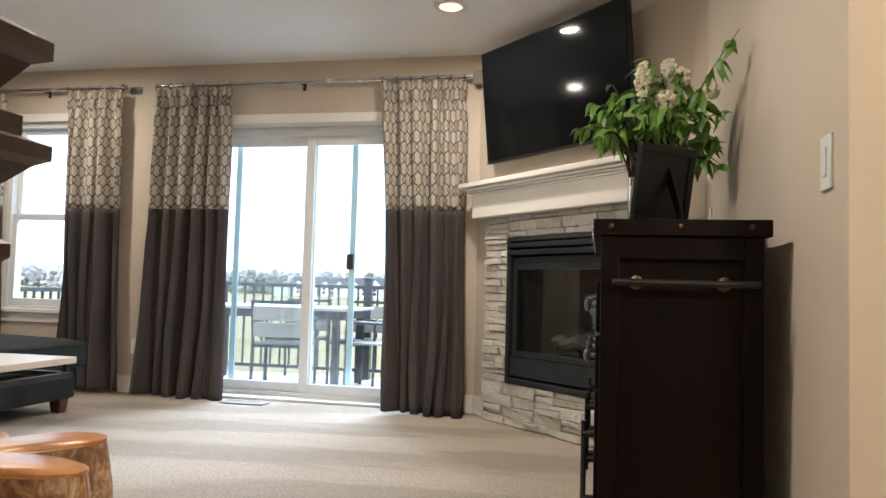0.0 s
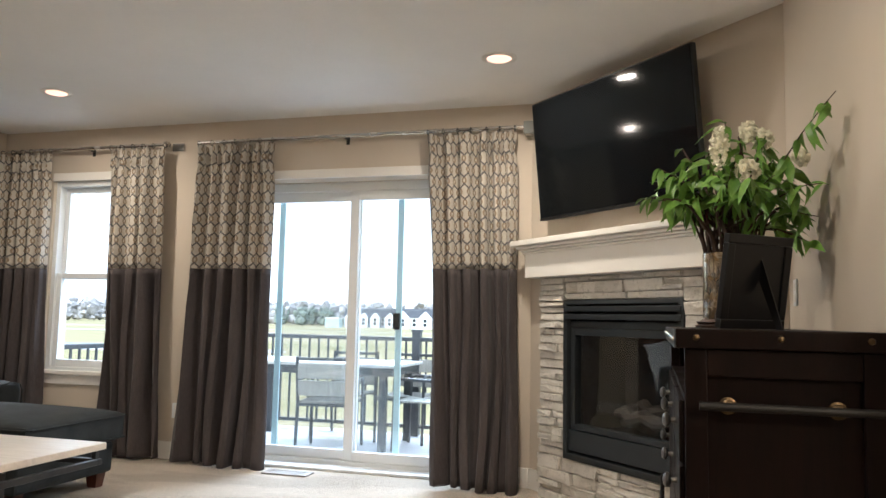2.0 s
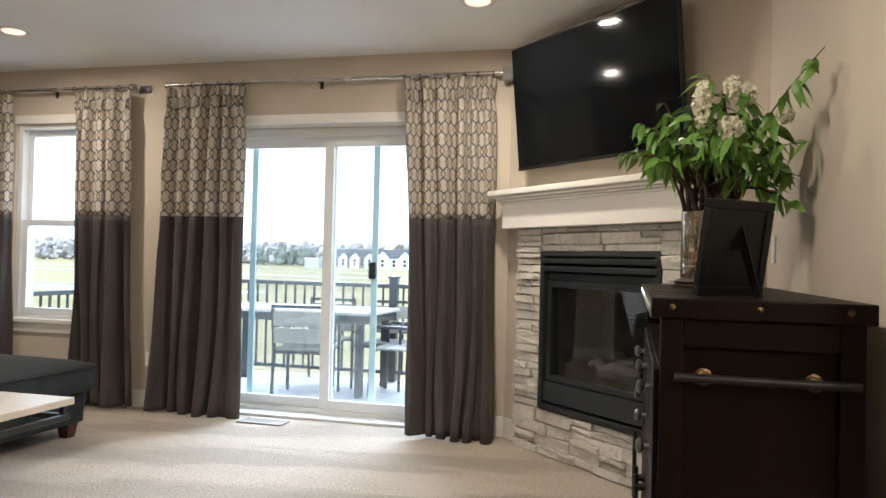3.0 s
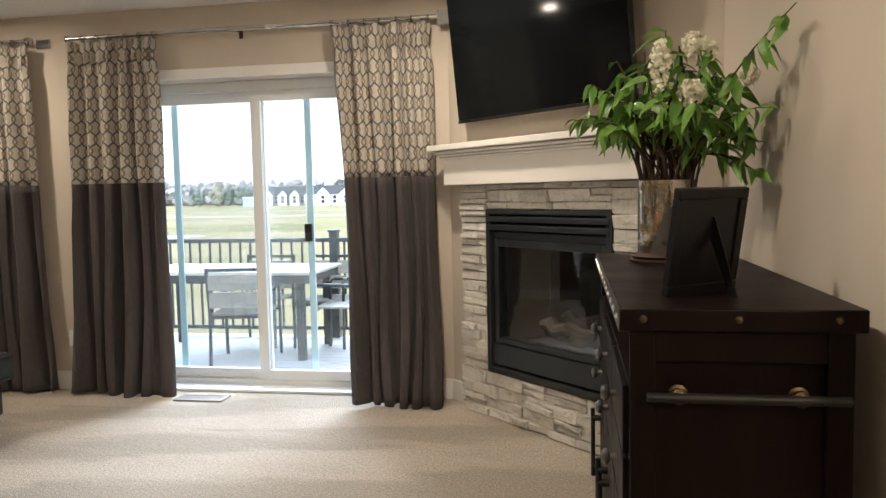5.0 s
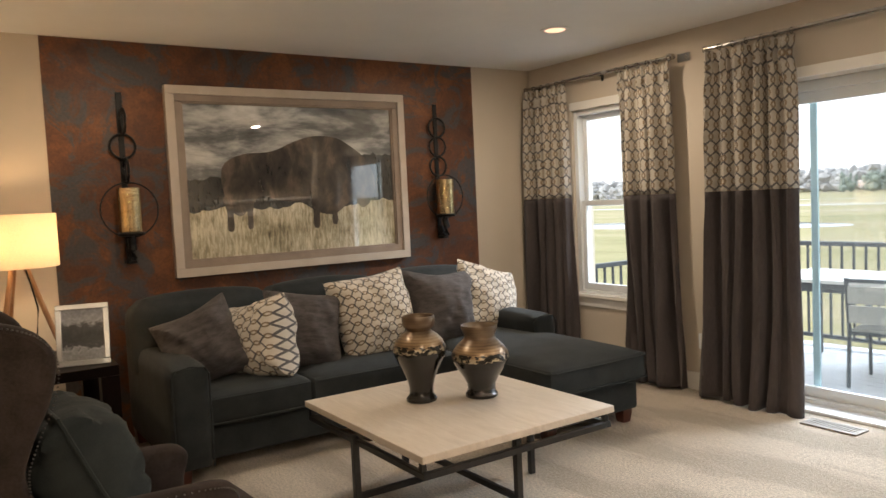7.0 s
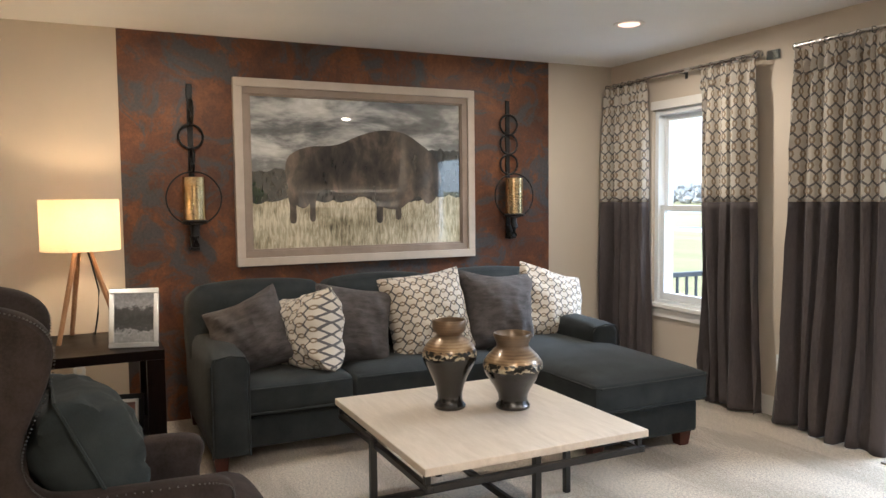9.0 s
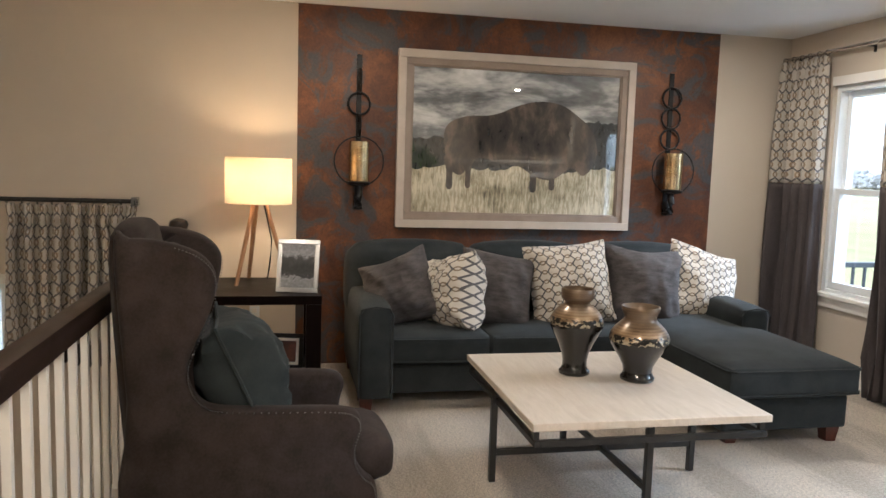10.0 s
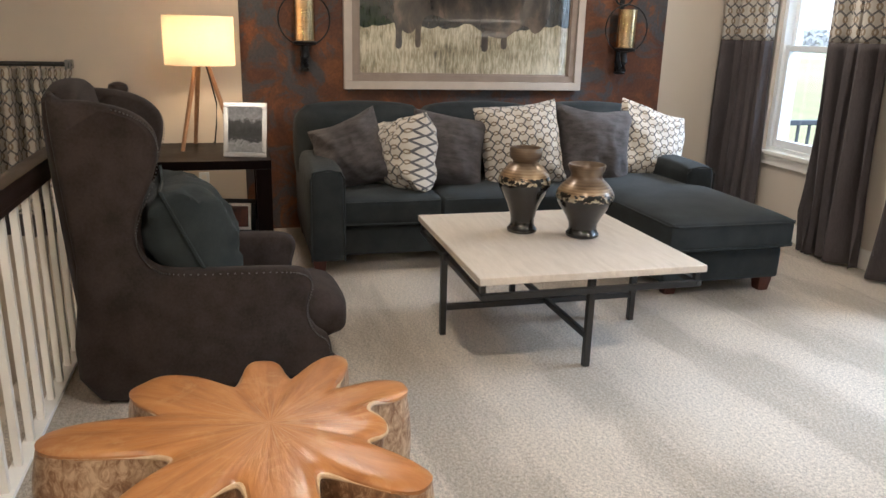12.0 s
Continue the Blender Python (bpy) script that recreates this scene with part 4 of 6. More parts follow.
def picture_mats():
    n = Nodes("print_sky")
    v = n.coords((1, 0.55, 1.7))
    f = n.noise(v, 2.6, 6.0, 0.6, 0.25)
    M["print_sky"] = n.finish(n.ramp(f, [(0.36, (0.05, 0.052, 0.055)), (0.47, (0.17, 0.175, 0.18)), (0.56, (0.50, 0.50, 0.49)), (0.66, (0.78, 0.77, 0.75))]), 0.6, **COAT)
    n = Nodes("print_woods")
    M["print_woods"] = n.finish(n.ramp(n.noise(n.coords((1, 12, 3)), 5, 5.0, 0.7), [(0.35, (0.008, 0.009, 0.008)), (0.7, (0.035, 0.035, 0.032))]), 0.6, **COAT)
    n = Nodes("print_grass")
    f = n.noise(n.coords((1, 9, 1.6)), 6, 6.0, 0.72, 0.5)
    g = n.noise(n.coords((1, 1, 2)), 2.5, 3.0)
    M["print_grass"] = n.finish(n.ramp(n.math("MULTIPLY_ADD", f, 0.8, n.math("MULTIPLY", g, 0.35)), [(0.38, (0.09, 0.075, 0.05)), (0.53, (0.40, 0.35, 0.23)), (0.68, (0.74, 0.68, 0.52))]), 0.6, **COAT)
    n = Nodes("print_dark_mass")
    f = n.noise(n.coords((1, 2, 1.2)), 3.2, 6.0, 0.62, 0.3)
    M["print_mass"] = n.finish(n.ramp(f, [(0.36, (0.014, 0.011, 0.009)), (0.50, (0.055, 0.042, 0.033)), (0.66, (0.17, 0.125, 0.092))]), 0.6, **COAT)


picture_mats()


def big_picture():
    y0, y1, z0, z1 = 2.36, 4.306, 1.085, 2.45
    cy = (y0 + y1) / 2
    t = thing("framed_print", (W + 0.005, cy, z0), 0, "large landscape print in a stepped cream frame on the rust wall", "picture")
    w, h = (y1 - y0) / 2, z1 - z0

    def rim(name, d, a, b, depth, mat):
        part(name, boxes((0, depth, -w + a, w - a, a, b), (0, depth, -w + a, w - a, h - b, h - a), (0, depth, -w + a, -w + b, b, h - b), (0, depth, w - b, w - a, b, h - b), bevel=0.004), mat, t)

    rim("outer_moulding", 0, 0.0, 0.062, 0.062, "linen")
    rim("inner_moulding", 0, 0.062, 0.112, 0.046, "taupe")
    rim("fillet", 0, 0.112, 0.124, 0.036, "taupe")
    e = 0.124
    pic = part("print", boxes((0.0, 0.020, -w + e, w - e, e, h - e)), "print_sky", t, "cloudy sky print under glass")
    bm = bmesh.new()
    rnd = random.Random(4)
    lo, hi = -w + e, w - e
    line = [(lo, 0.30)]
    for k in range(61):
        u = k / 60
        ridge = 0.70 if u < 0.45 else 0.70 + 0.17 * min(1, (u - 0.45) / 0.35)
        line.append((lo + (hi - lo) * u, ridge + rnd.uniform(-0.012, 0.022)))
    line.append((hi, 0.30))
    TURN_UP = Matrix(((0, 0, 1, 0), (1, 0, 0, 0), (0, 1, 0, 0), (0, 0, 0, 1)))
    prism(bm, line, 0.020, 0.0207, TURN_UP)
    part("treeline", bm, "print_woods", pic)
    bm = bmesh.new()
    line = [(lo, e), (hi, e)] + [(hi - (hi - lo) * k / 50, 0.485 + 0.02 * math.sin(k * 0.35) + rnd.uniform(-0.014, 0.014)) for k in range(51)]
    prism(bm, line, 0.0207, 0.0214, TURN_UP)
    part("grass", bm, "print_grass", pic)

    def blob(points, z):
        bm = bmesh.new()
        prism(bm, smooth_outline(points, 5), z, z + 0.0006, TURN_UP)
        return bm

    part("dark_mass", blob([(-0.58, 0.56), (-0.60, 0.72), (-0.56, 0.82), (-0.42, 0.88), (-0.20, 0.90), (0.0, 0.98), (0.18, 1.02), (0.36, 1.00), (0.50, 0.92), (0.60, 0.84), (0.66, 0.74), (0.68, 0.62), (0.64, 0.50), (0.56, 0.44),
                              (0.48, 0.50), (0.40, 0.46), (0.30, 0.40), (0.16, 0.42), (0.02, 0.50), (-0.14, 0.52), (-0.30, 0.56), (-0.38, 0.50), (-0.46, 0.42), (-0.54, 0.46)], 0.0214), "print_mass", pic, "plain dark rounded shape")
    for y, wide, foot in ((-0.55, 0.045, 0.32), (-0.40, 0.04, 0.33), (0.14, 0.05, 0.31), (0.30, 0.045, 0.33)):
        part("dark_mass", blob([(y - wide, 0.56), (y + wide, 0.56), (y + wide * 0.6, 0.44), (y + wide * 0.55, foot), (y - wide * 0.45, foot), (y - wide * 0.5, 0.45)], 0.0221), "print_mass", pic)


def smooth_outline(points, steps):
    """Catmull-Rom through a closed outline."""
    out, n = [], len(points)
    for i in range(n):
        p0, p1, p2, p3 = (Vector(points[(i + k - 1) % n]) for k in range(4))
        for k in range(steps):
            u = k / steps
            q = 0.5 * (2 * p1 + (p2 - p0) * u + (2 * p0 - 5 * p1 + 4 * p2 - p3) * u * u + (3 * p1 - p0 - 3 * p2 + p3) * u ** 3)
            out.append((q.x, q.y))
    return out


big_picture()

M["candle_glass"] = mottled("hammered_gold_glass", (0.70, 0.52, 0.27), (0.85, 0.70, 0.45), 0.12, 9, 40, 0.5, 0.006, 1.0, (1, 1, 2.5))


def sconce(y, edge_on, label):
    t = thing("wall_sconce", (W + 0.005, y, 1.22), 0, label, "sconce", "wall sconces")
    bm = bmesh.new()
    box(bm, 0.0, 0.012, -0.020, 0.020, 0.0, 1.17, 0.003)
    part("back_plate", bm, "black_metal", t)
    bm = bmesh.new()
    tube(bm, [(0.012, 0, 0.10), (0.06, 0, 0.03), (0.11, 0, 0.04), (0.125, 0, 0.10), (0.10, 0, 0.15), (0.10, 0, 0.20)], 0.028, 10)
    box(bm, 0.01, 0.10, -0.03, 0.03, 0.0, 0.022, 0.006)
    part("scroll_arm", bm, "black_metal", t)
    bm = bmesh.new()
    lathe(bm, [(0.02, 0.185), (0.085, 0.19), (0.09, 0.205), (0.08, 0.213)], 24, Matrix.Translation((0.115, 0, 0)))
    part("candle_plate", bm, "black_metal", t)
    bm = bmesh.new()
    lathe(bm, [(0.074, 0.214), (0.076, 0.22), (0.076, 0.512), (0.072, 0.512), (0.072, 0.225), (0.001, 0.225)], 28, Matrix.Translation((0.115, 0, 0)))
    part("candle_glass", bm, "candle_glass", t, "gold hammered glass cylinder")
    bm = bmesh.new()
    ring(bm, (0.115, 0, 0.365), 0.185, 0.0055, "x", 44)
    part("hoop", bm, "black_metal", t, "large iron hoop")
    for k, z in enumerate((0.63, 0.80, 0.965)):
        bm = bmesh.new()
        ring(bm, (0.03 + (0.06 if edge_on and k != 1 else 0), 0.0, z), 0.083, 0.009, "y" if edge_on and k != 1 else "x", 30)
        part("chain_ring", bm, "black_metal", t)


sconce(2.066, True, "black iron wall sconce with gold glass near the lamp")
sconce(4.65, False, "black iron wall sconce with gold glass near the window")


# ---- sectional sofa ----
def sofa():
    ox, oy = -5.66, 1.945
    t = thing("sectional_sofa", (ox, oy, 0), 0, "charcoal upholstered sectional sofa with a chaise end", "sofa")
    L = 2.875

    def soft(name, x0, x1, y0, y1, z0, z1, puff=0.012, corner=0.35, crown=0.0, n=8, rot=0.0):
        bm = bmesh.new()
        m = Matrix.Translation(((x0 + x1) / 2, (y0 + y1) / 2, (z0 + z1) / 2)) @ pose(0, 0, 0, 0, rot, 0)
        soft_block(bm, x1 - x0, y1 - y0, z1 - z0, puff, n, corner, m, crown)
        return part(name, bm, "sofa", t)

    part("base", boxes((0.03, 1.10, 0.10, L - 0.10, 0.09, 0.29), (1.10, 2.06, 2.03, 2.84, 0.10, 0.30), bevel=0.02), "sofa", t)
    for a, b, hi in ((0.03, 0.25, 0.685), (L - 0.225, L, 0.655)):
        arm = soft("arm", 0.02, 1.24, a, b, 0.09, hi, 0.008, 0.35, 0.012)
        bm = bmesh.new()
        tube(bm, [(1.235, a + 0.006, 0.10), (1.24, a + 0.006, hi - 0.05), (1.24, a + 0.03, hi - 0.012), (1.24, (a + b) / 2, hi + 0.002), (1.24, b - 0.03, hi - 0.012), (1.24, b - 0.006, hi - 0.05), (1.235, b - 0.006, 0.10)], 0.006, 6)
        part("welt", bm, "sofa", arm)
    soft("backrest", 0.0, 0.30, 0.06, L - 0.06, 0.20, 0.90, 0.008, 0.3, 0.0)
    for a, b in ((0.03, 0.93), (0.93, 1.80), (1.80, 2.70)):
        soft("back_cushion", 0.14, 0.50, a, b, 0.45, 0.985, 0.03, 0.5, 0.012, 10, -7)
    for a, b in ((0.225, 0.905), (0.91, 2.015)):
        c = soft("seat_cushion", 0.30, 1.165, a, b, 0.295, 0.485, 0.012, 0.4, 0.02)
        bm = bmesh.new()
        for z in (0.318, 0.462):
            tube(bm, [(1.172, a + 0.02, z), (1.185, (a + b) / 2, z), (1.172, b - 0.02, z)], 0.006, 6)
        part("piping", bm, "sofa", c)
    c = soft("chaise_cushion", 0.30, 2.135, 2.005, 2.86, 0.305, 0.505, 0.014, 0.45, 0.025, 10)
    bm = bmesh.new()
    for z in (0.335, 0.475):
        tube(bm, [(0.9, 2.002, z), (2.10, 2.0, z), (2.145, 2.04, z), (2.15, 2.43, z), (2.145, 2.83, z), (2.10, 2.868, z)], 0.006, 6)
    part("piping", bm, "sofa", c)
    for x, y in ((1.14, 0.09), (1.93, 2.15), (1.97, 2.79), (0.1, 0.09), (0.1, 2.79), (1.14, 1.3)):
        bm = bmesh.new()
        lathe(bm, [(0.046, 0.0), (0.064, 0.104)], 4, Matrix.Translation((x, y, 0)) @ pose(0, 0, 0, 0, 0, 45))
        part("leg", bm, "red_wood", t, "reddish wooden block foot", smooth=False)


sofa()


def pillow(x, y, z, lean, yaw, size, mat, seed, label, thick=0.19, roll=0.0, piped=False):
    t = thing("throw_pillow", (x, y, z), 0, label, "pillow", "throw pillows on the sofa")
    t.matrix_basis = pose(x * U, y * U, z * U, 0, 0, yaw) @ pose(0, 0, 0, lean, 0, 0) @ pose(0, 0, 0, 0, roll, 0)
    bm = bmesh.new()
    throw_pillow(bm, size, thick, seed)
    cover = part("cover", bm, mat, t)
    if piped:
        bm = bmesh.new()
        h, k = size / 2, size / 2 * 0.9
        pts = []
        for a, b in (((-h, -h), (0, -k)), ((h, -h), (k, 0)), ((h, h), (0, k)), ((-h, h), (-k, 0))):
            pts += [(a[0] * 0.985, 0, a[1] * 0.985), (b[0], 0, b[1])]
        tube(bm, [(x2, 0.0, z2) for x2, z2 in smooth_closed(pts)], 0.008, 6, True)
        part("piping", bm, mat, cover)
    return t


def smooth_closed(pts):
    out = []
    for i, p in enumerate(pts):
        q = pts[(i + 1) % len(pts)]
        for k in range(6):
            u = k / 6
            out.append((p[0] + (q[0] - p[0]) * u, p[2] + (q[2] - p[2]) * u))
    return out


GREY, PRINT = "rumpled grey chenille throw pillow on the sofa", "cream trellis-print throw pillow on the sofa"
pillow(-4.93, 2.31, 0.70, -14, 62, 0.53, "grey_cloth", 1, GREY + " by the arm", 0.36, -24)
pillow(-4.86, 2.655, 0.70, -8, 22, 0.55, "trellis_small", 2, PRINT + ", turned sideways", 0.36, -13)
pillow(-4.95, 2.99, 0.705, -18, 78, 0.57, "grey_cloth", 3, GREY + ", with a stitched seam", 0.34, 8)
pillow(-4.91, 3.53, 0.745, -17, 86, 0.65, "trellis_small", 4, PRINT + ", the largest", 0.33, -7)
pillow(-4.90, 4.09, 0.725, -16, 94, 0.62, "grey_cloth", 5, GREY + " above the chaise", 0.34, 6)
pillow(-5.02, 4.63, 0.72, -20, 98, 0.63, "trellis_small", 6, PRINT + ", by the chaise", 0.26, 17)


# ---- coffee table and its vases ----
def coffee_table():
    cx, cy = -3.32, 3.095
    t = thing("coffee_table", (cx, cy, 0), 0, "square coffee table, whitewashed wood top on a dark metal frame", "coffee table")
    hx, hy = 0.59, 0.555
    part("tabletop", boxes((-hx, hx, -hy, hy, 0.478, 0.512), bevel=0.004), "washed", t)
    a, b, z = hx - 0.012, hy - 0.012, 0.405
    part("top_rail", boxes((-a, a, -b, -b + 0.028, z, z + 0.028), (-a, a, b - 0.028, b, z, z + 0.028), (-a, -a + 0.028, -b + 0.028, b - 0.028, z, z + 0.028), (a - 0.028, a, -b + 0.028, b - 0.028, z, z + 0.028), bevel=0.003), "dark_frame", t)
    part("support", boxes((-0.5, 0.5, -0.014, 0.014, 0.45, 0.478), (-0.014, 0.014, -0.5, 0.5, 0.45, 0.4775), bevel=0.002), "dark_frame", t)
    for x, y in ((-a + 0.02, -b + 0.014), (a - 0.03, -b + 0.014), (a - 0.03, b - 0.014), (-a + 0.02, b - 0.014)):
        part("spacer", boxes((x - 0.012, x + 0.012, y - 0.012, y + 0.012, z + 0.028, 0.478)), "dark_frame", t)
    lx, ly = -0.04, 0.03
    for x, y in ((lx, -b + 0.0), (lx, b + 0.0), (lx + 0.515, ly), (lx - 0.515, ly)):
        part("leg", boxes((x - 0.016, x + 0.016, y - 0.016, y + 0.016, 0, 0.448), bevel=0.003), "dark_frame", t)
    part("stretcher", boxes((lx - 0.012, lx + 0.012, -b + 0.016, b - 0.016, 0.135, 0.165), bevel=0.002), "dark_frame", t)
    part("stretcher", boxes((lx - 0.50, lx + 0.50, ly - 0.012, ly + 0.012, 0.137, 0.167), bevel=0.002), "dark_frame", t)


coffee_table()


def glaze(name, split):
    """Glossy black below, a ragged cream band with black blots, thrown copper-brown shoulders, a darker rim."""
    n = Nodes(name)
    sep = n.add("SeparateXYZ")
    v = n.coords()
    n.link(v, sep.inputs[0])
    z = sep.outputs[2]
    blot, wav = n.noise(v, 34, 4.0, 0.6, 0.4), n.noise(v, 70, 3.0)
    rings = n.math("SINE", n.math("MULTIPLY_ADD", wav, 1.5, n.math("MULTIPLY", z, 520.0)))
    copper = n.ramp(n.math("MULTIPLY_ADD", rings, 0.07, n.noise(n.coords((1, 1, 4)), 7, 4.0)), [(0.3, (0.14, 0.085, 0.043)), (0.5, (0.31, 0.205, 0.11)), (0.7, (0.44, 0.325, 0.195))])
    neck = n.ramp(n.math("MULTIPLY_ADD", wav, 0.02, z), [(split + 0.045, (0.0,) * 3), (split + 0.085, (0.85,) * 3)])
    copper = n.mix(neck, copper, (0.12, 0.080, 0.050))
    low = n.math("MULTIPLY_ADD", n.math("SUBTRACT", blot, 0.5), 0.05, z)
    up = n.math("GREATER_THAN", low, split - 0.022)
    band = n.math("LESS_THAN", low, split + 0.002)
    spots = n.math("MULTIPLY", n.math("GREATER_THAN", n.noise(n.coords((1, 1, 1.3)), 42, 3.0, 0.55), 0.48), n.math("LESS_THAN", n.math("ABSOLUTE", n.math("SUBTRACT", z, split - 0.006)), 0.021))
    col = n.mix(band, copper, n.ramp(wav, [(0.3, (0.36, 0.30, 0.20)), (0.7, (0.55, 0.48, 0.35))]))
    col = n.mix(spots, col, (0.016, 0.014, 0.011))
    col = n.mix(up, (0.012, 0.010, 0.009), col)
    glossy = n.math("MULTIPLY_ADD", up, 0.14, 0.20)
    return n.finish(col, glossy, n.bump(n.math("MULTIPLY_ADD", rings, 0.10, wav), 0.12, 0.004), n.math("MULTIPLY", up, 0.4), Coat_Weight=0.45, Coat_Roughness=0.12)


M["glaze_tall"], M["glaze_short"] = glaze("brown_and_black_glaze_tall", 0.288 * U), glaze("brown_and_black_glaze_short", 0.226 * U)


def table_vase(x, y, profile, mat, label):
    t = thing("vase", (x, y, 0.5125), 0, label, "vase", "vases on the coffee table")
    bm = bmesh.new()
    lathe(bm, profile, 44)
    part("body", bm, mat, t)


table_vase(-3.465, 3.005, [(0.070, 0.0), (0.079, 0.005), (0.080, 0.018), (0.070, 0.030), (0.063, 0.045), (0.063, 0.075), (0.072, 0.115), (0.092, 0.165), (0.117, 0.212), (0.134, 0.248), (0.139, 0.270), (0.136, 0.292), (0.120, 0.322),
                           (0.094, 0.350), (0.070, 0.366), (0.063, 0.374), (0.066, 0.381), (0.080, 0.392), (0.085, 0.405), (0.085, 0.443), (0.081, 0.449), (0.076, 0.445), (0.074, 0.405), (0.052, 0.375), (0.02, 0.30)],
           "glaze_tall", "tall shouldered vase, copper-brown glaze over glossy black")
table_vase(-3.322, 3.288, [(0.076, 0.0), (0.085, 0.005), (0.086, 0.018), (0.077, 0.030), (0.072, 0.045), (0.076, 0.075), (0.097, 0.115), (0.124, 0.155), (0.145, 0.190), (0.151, 0.212), (0.147, 0.236), (0.126, 0.268), (0.100, 0.294),
                           (0.085, 0.308), (0.080, 0.318), (0.082, 0.332), (0.092, 0.352), (0.097, 0.372), (0.094, 0.380), (0.089, 0.376), (0.080, 0.345), (0.070, 0.31), (0.02, 0.25)],
           "glaze_short", "squat shouldered vase, copper-brown glaze over glossy black")


# ---- end table, lamp, photographs ----
def end_table():
    t = thing("end_table", (-5.03, 1.38, 0), 0, "dark espresso square end table with a low shelf", "end table")
    hx, hy = 0.40, 0.38
    part("tabletop", boxes((-hx, hx, -hy, hy, 0.665, 0.722), bevel=0.004), "espresso", t)
    for sx in (-1, 1):
        for sy in (-1, 1):
            x, y = sx * (hx - 0.05), sy * (hy - 0.05)
            part("leg", boxes((x - 0.048, x + 0.048, y - 0.048, y + 0.048, 0, 0.665), bevel=0.003), "espresso", t)
    part("shelf", boxes((-hx + 0.1, hx - 0.1, -hy + 0.02, hy - 0.02, 0.13, 0.17), (-hx + 0.1, hx - 0.02, -hy + 0.1, hy - 0.1, 0.131, 0.169)), "espresso", t)


end_table()

def shade_linen():
    n = Nodes("lamp_shade_linen")
    weave = n.noise(n.coords((1, 1, 3)), 120, 3.0)
    col = n.ramp(weave, [(0.3, (0.78, 0.70, 0.58)), (0.7, (0.88, 0.80, 0.68))])
    face, through_cloth, both = n.add("BsdfDiffuse"), n.add("BsdfTranslucent"), n.add("MixShader")
    both.inputs[0].default_value = 0.5
    n.link(col, face.inputs[0])
    n.link(col, through_cloth.inputs[0])
    n.link(face.outputs[0], both.inputs[1])
    n.link(through_cloth.outputs[0], both.inputs[2])
    n.link(both.outputs[0], n.out.inputs[0])
    return n.mat


M["shade"] = shade_linen()
lamp_t = thing("table_lamp", (-5.2, 1.345, 0.723), 0, "lit table lamp, cream linen drum shade on an oak tripod", "lamp")
bm = bmesh.new()
lathe(bm, [(0.225, 0.55), (0.225, 0.86), (0.220, 0.86), (0.220, 0.55), (0.225, 0.55)], 48, cap=False)
part("shade", bm, "shade", lamp_t, "glowing cream linen drum shade")
for k, ang in enumerate((80, 200, 320)):
    a = radians(ang)
    bm = bmesh.new()
    tube(bm, [(0.215 * math.cos(a), 0.215 * math.sin(a), 0.0), (0.03 * math.cos(a), 0.03 * math.sin(a), 0.60)], 0.017, 8, taper=[0.8, 1.0])
    part("leg", bm, "oak", lamp_t, "oak tripod leg")
bm = bmesh.new()
lathe(bm, [(0.04, 0.56), (0.045, 0.60), (0.02, 0.63), (0.02, 0.67)], 16)
part("lamp_holder", bm, "chrome", lamp_t)
bm = bmesh.new()
tube(bm, [(0.03, 0.03, 0.58), (0.05, 0.06, 0.45), (0.02, 0.09, 0.3), (-0.03, 0.08, 0.15), (-0.1, 0.06, 0.01), (-0.2, 0.05, 0.006)], 0.005, 6)
part("cord", bm, "black_metal", lamp_t, "black cord")

def landscape_photo():
    n = Nodes("grey_landscape_photograph")
    sep = n.add("SeparateXYZ")
    v = n.coords()
    n.link(v, sep.inputs[0])
    trees = n.math("MULTIPLY_ADD", n.math("SUBTRACT", n.noise(v, 28, 5.0, 0.7), 0.5), 0.13, sep.outputs[2])
    col = n.ramp(trees, [(0.06, (0.30,) * 3), (0.085, (0.36, 0.36, 0.37)), (0.10, (0.05,) * 3), (0.15, (0.03,) * 3), (0.205, (0.06,) * 3), (0.225, (0.33, 0.33, 0.35)), (0.30, (0.22, 0.22, 0.24))])
    col = n.mix(0.5, col, n.ramp(n.noise(v, 60, 5.0, 0.7), [(0.3, (0.4,) * 3), (0.7, (1.5,) * 3)]), "MULTIPLY")
    return n.finish(col, 0.4, Coat_Weight=0.5, Coat_Roughness=0.1)


M["photo"] = landscape_photo()
M["photo_warm"] = mottled("reddish_photograph", (0.03, 0.02, 0.02), (0.20, 0.06, 0.04), 0.35, 9, 60, 0.0, 0.001, Coat_Weight=0.8, Coat_Roughness=0.05)
M["silver"] = mottled("polished_silver", (0.75, 0.74, 0.72), (0.82, 0.81, 0.79), 0.18, 8, 60, 0.03, 0.001, 0.55)


def photo_frame(x, y, z, yaw, w, h, mat, pic, label, mount=0.0):
    t = thing("photo_frame", (x, y, z), 0, label, "photo frame")
    t.matrix_basis = pose(x * U, y * U, z * U, 0, 0, yaw) @ pose(0, 0, 0, -11, 0, 0)
    b = 0.030
    part("moulding", boxes((-w / 2, w / 2, 0, 0.018, 0, b), (-w / 2, w / 2, 0, 0.018, h - b, h), (-w / 2, -w / 2 + b, 0, 0.018, b, h - b), (w / 2 - b, w / 2, 0, 0.018, b, h - b), bevel=0.004), mat, t)
    part("photograph", boxes((-w / 2 + b + mount, w / 2 - b - mount, 0.006, 0.012, b + mount, h - b - mount)), pic, t)
    part("backing", boxes((-w / 2 + b, w / 2 - b, 0.012, 0.017, b, h - b)), "trim", t)
    bm = bmesh.new()
    box(bm, -0.02, 0.02, 0.018, 0.024, 0.01, h * 0.7, m=pose(0, h * 0.17, 0, 10))
    part("easel", bm, "black_metal", t)


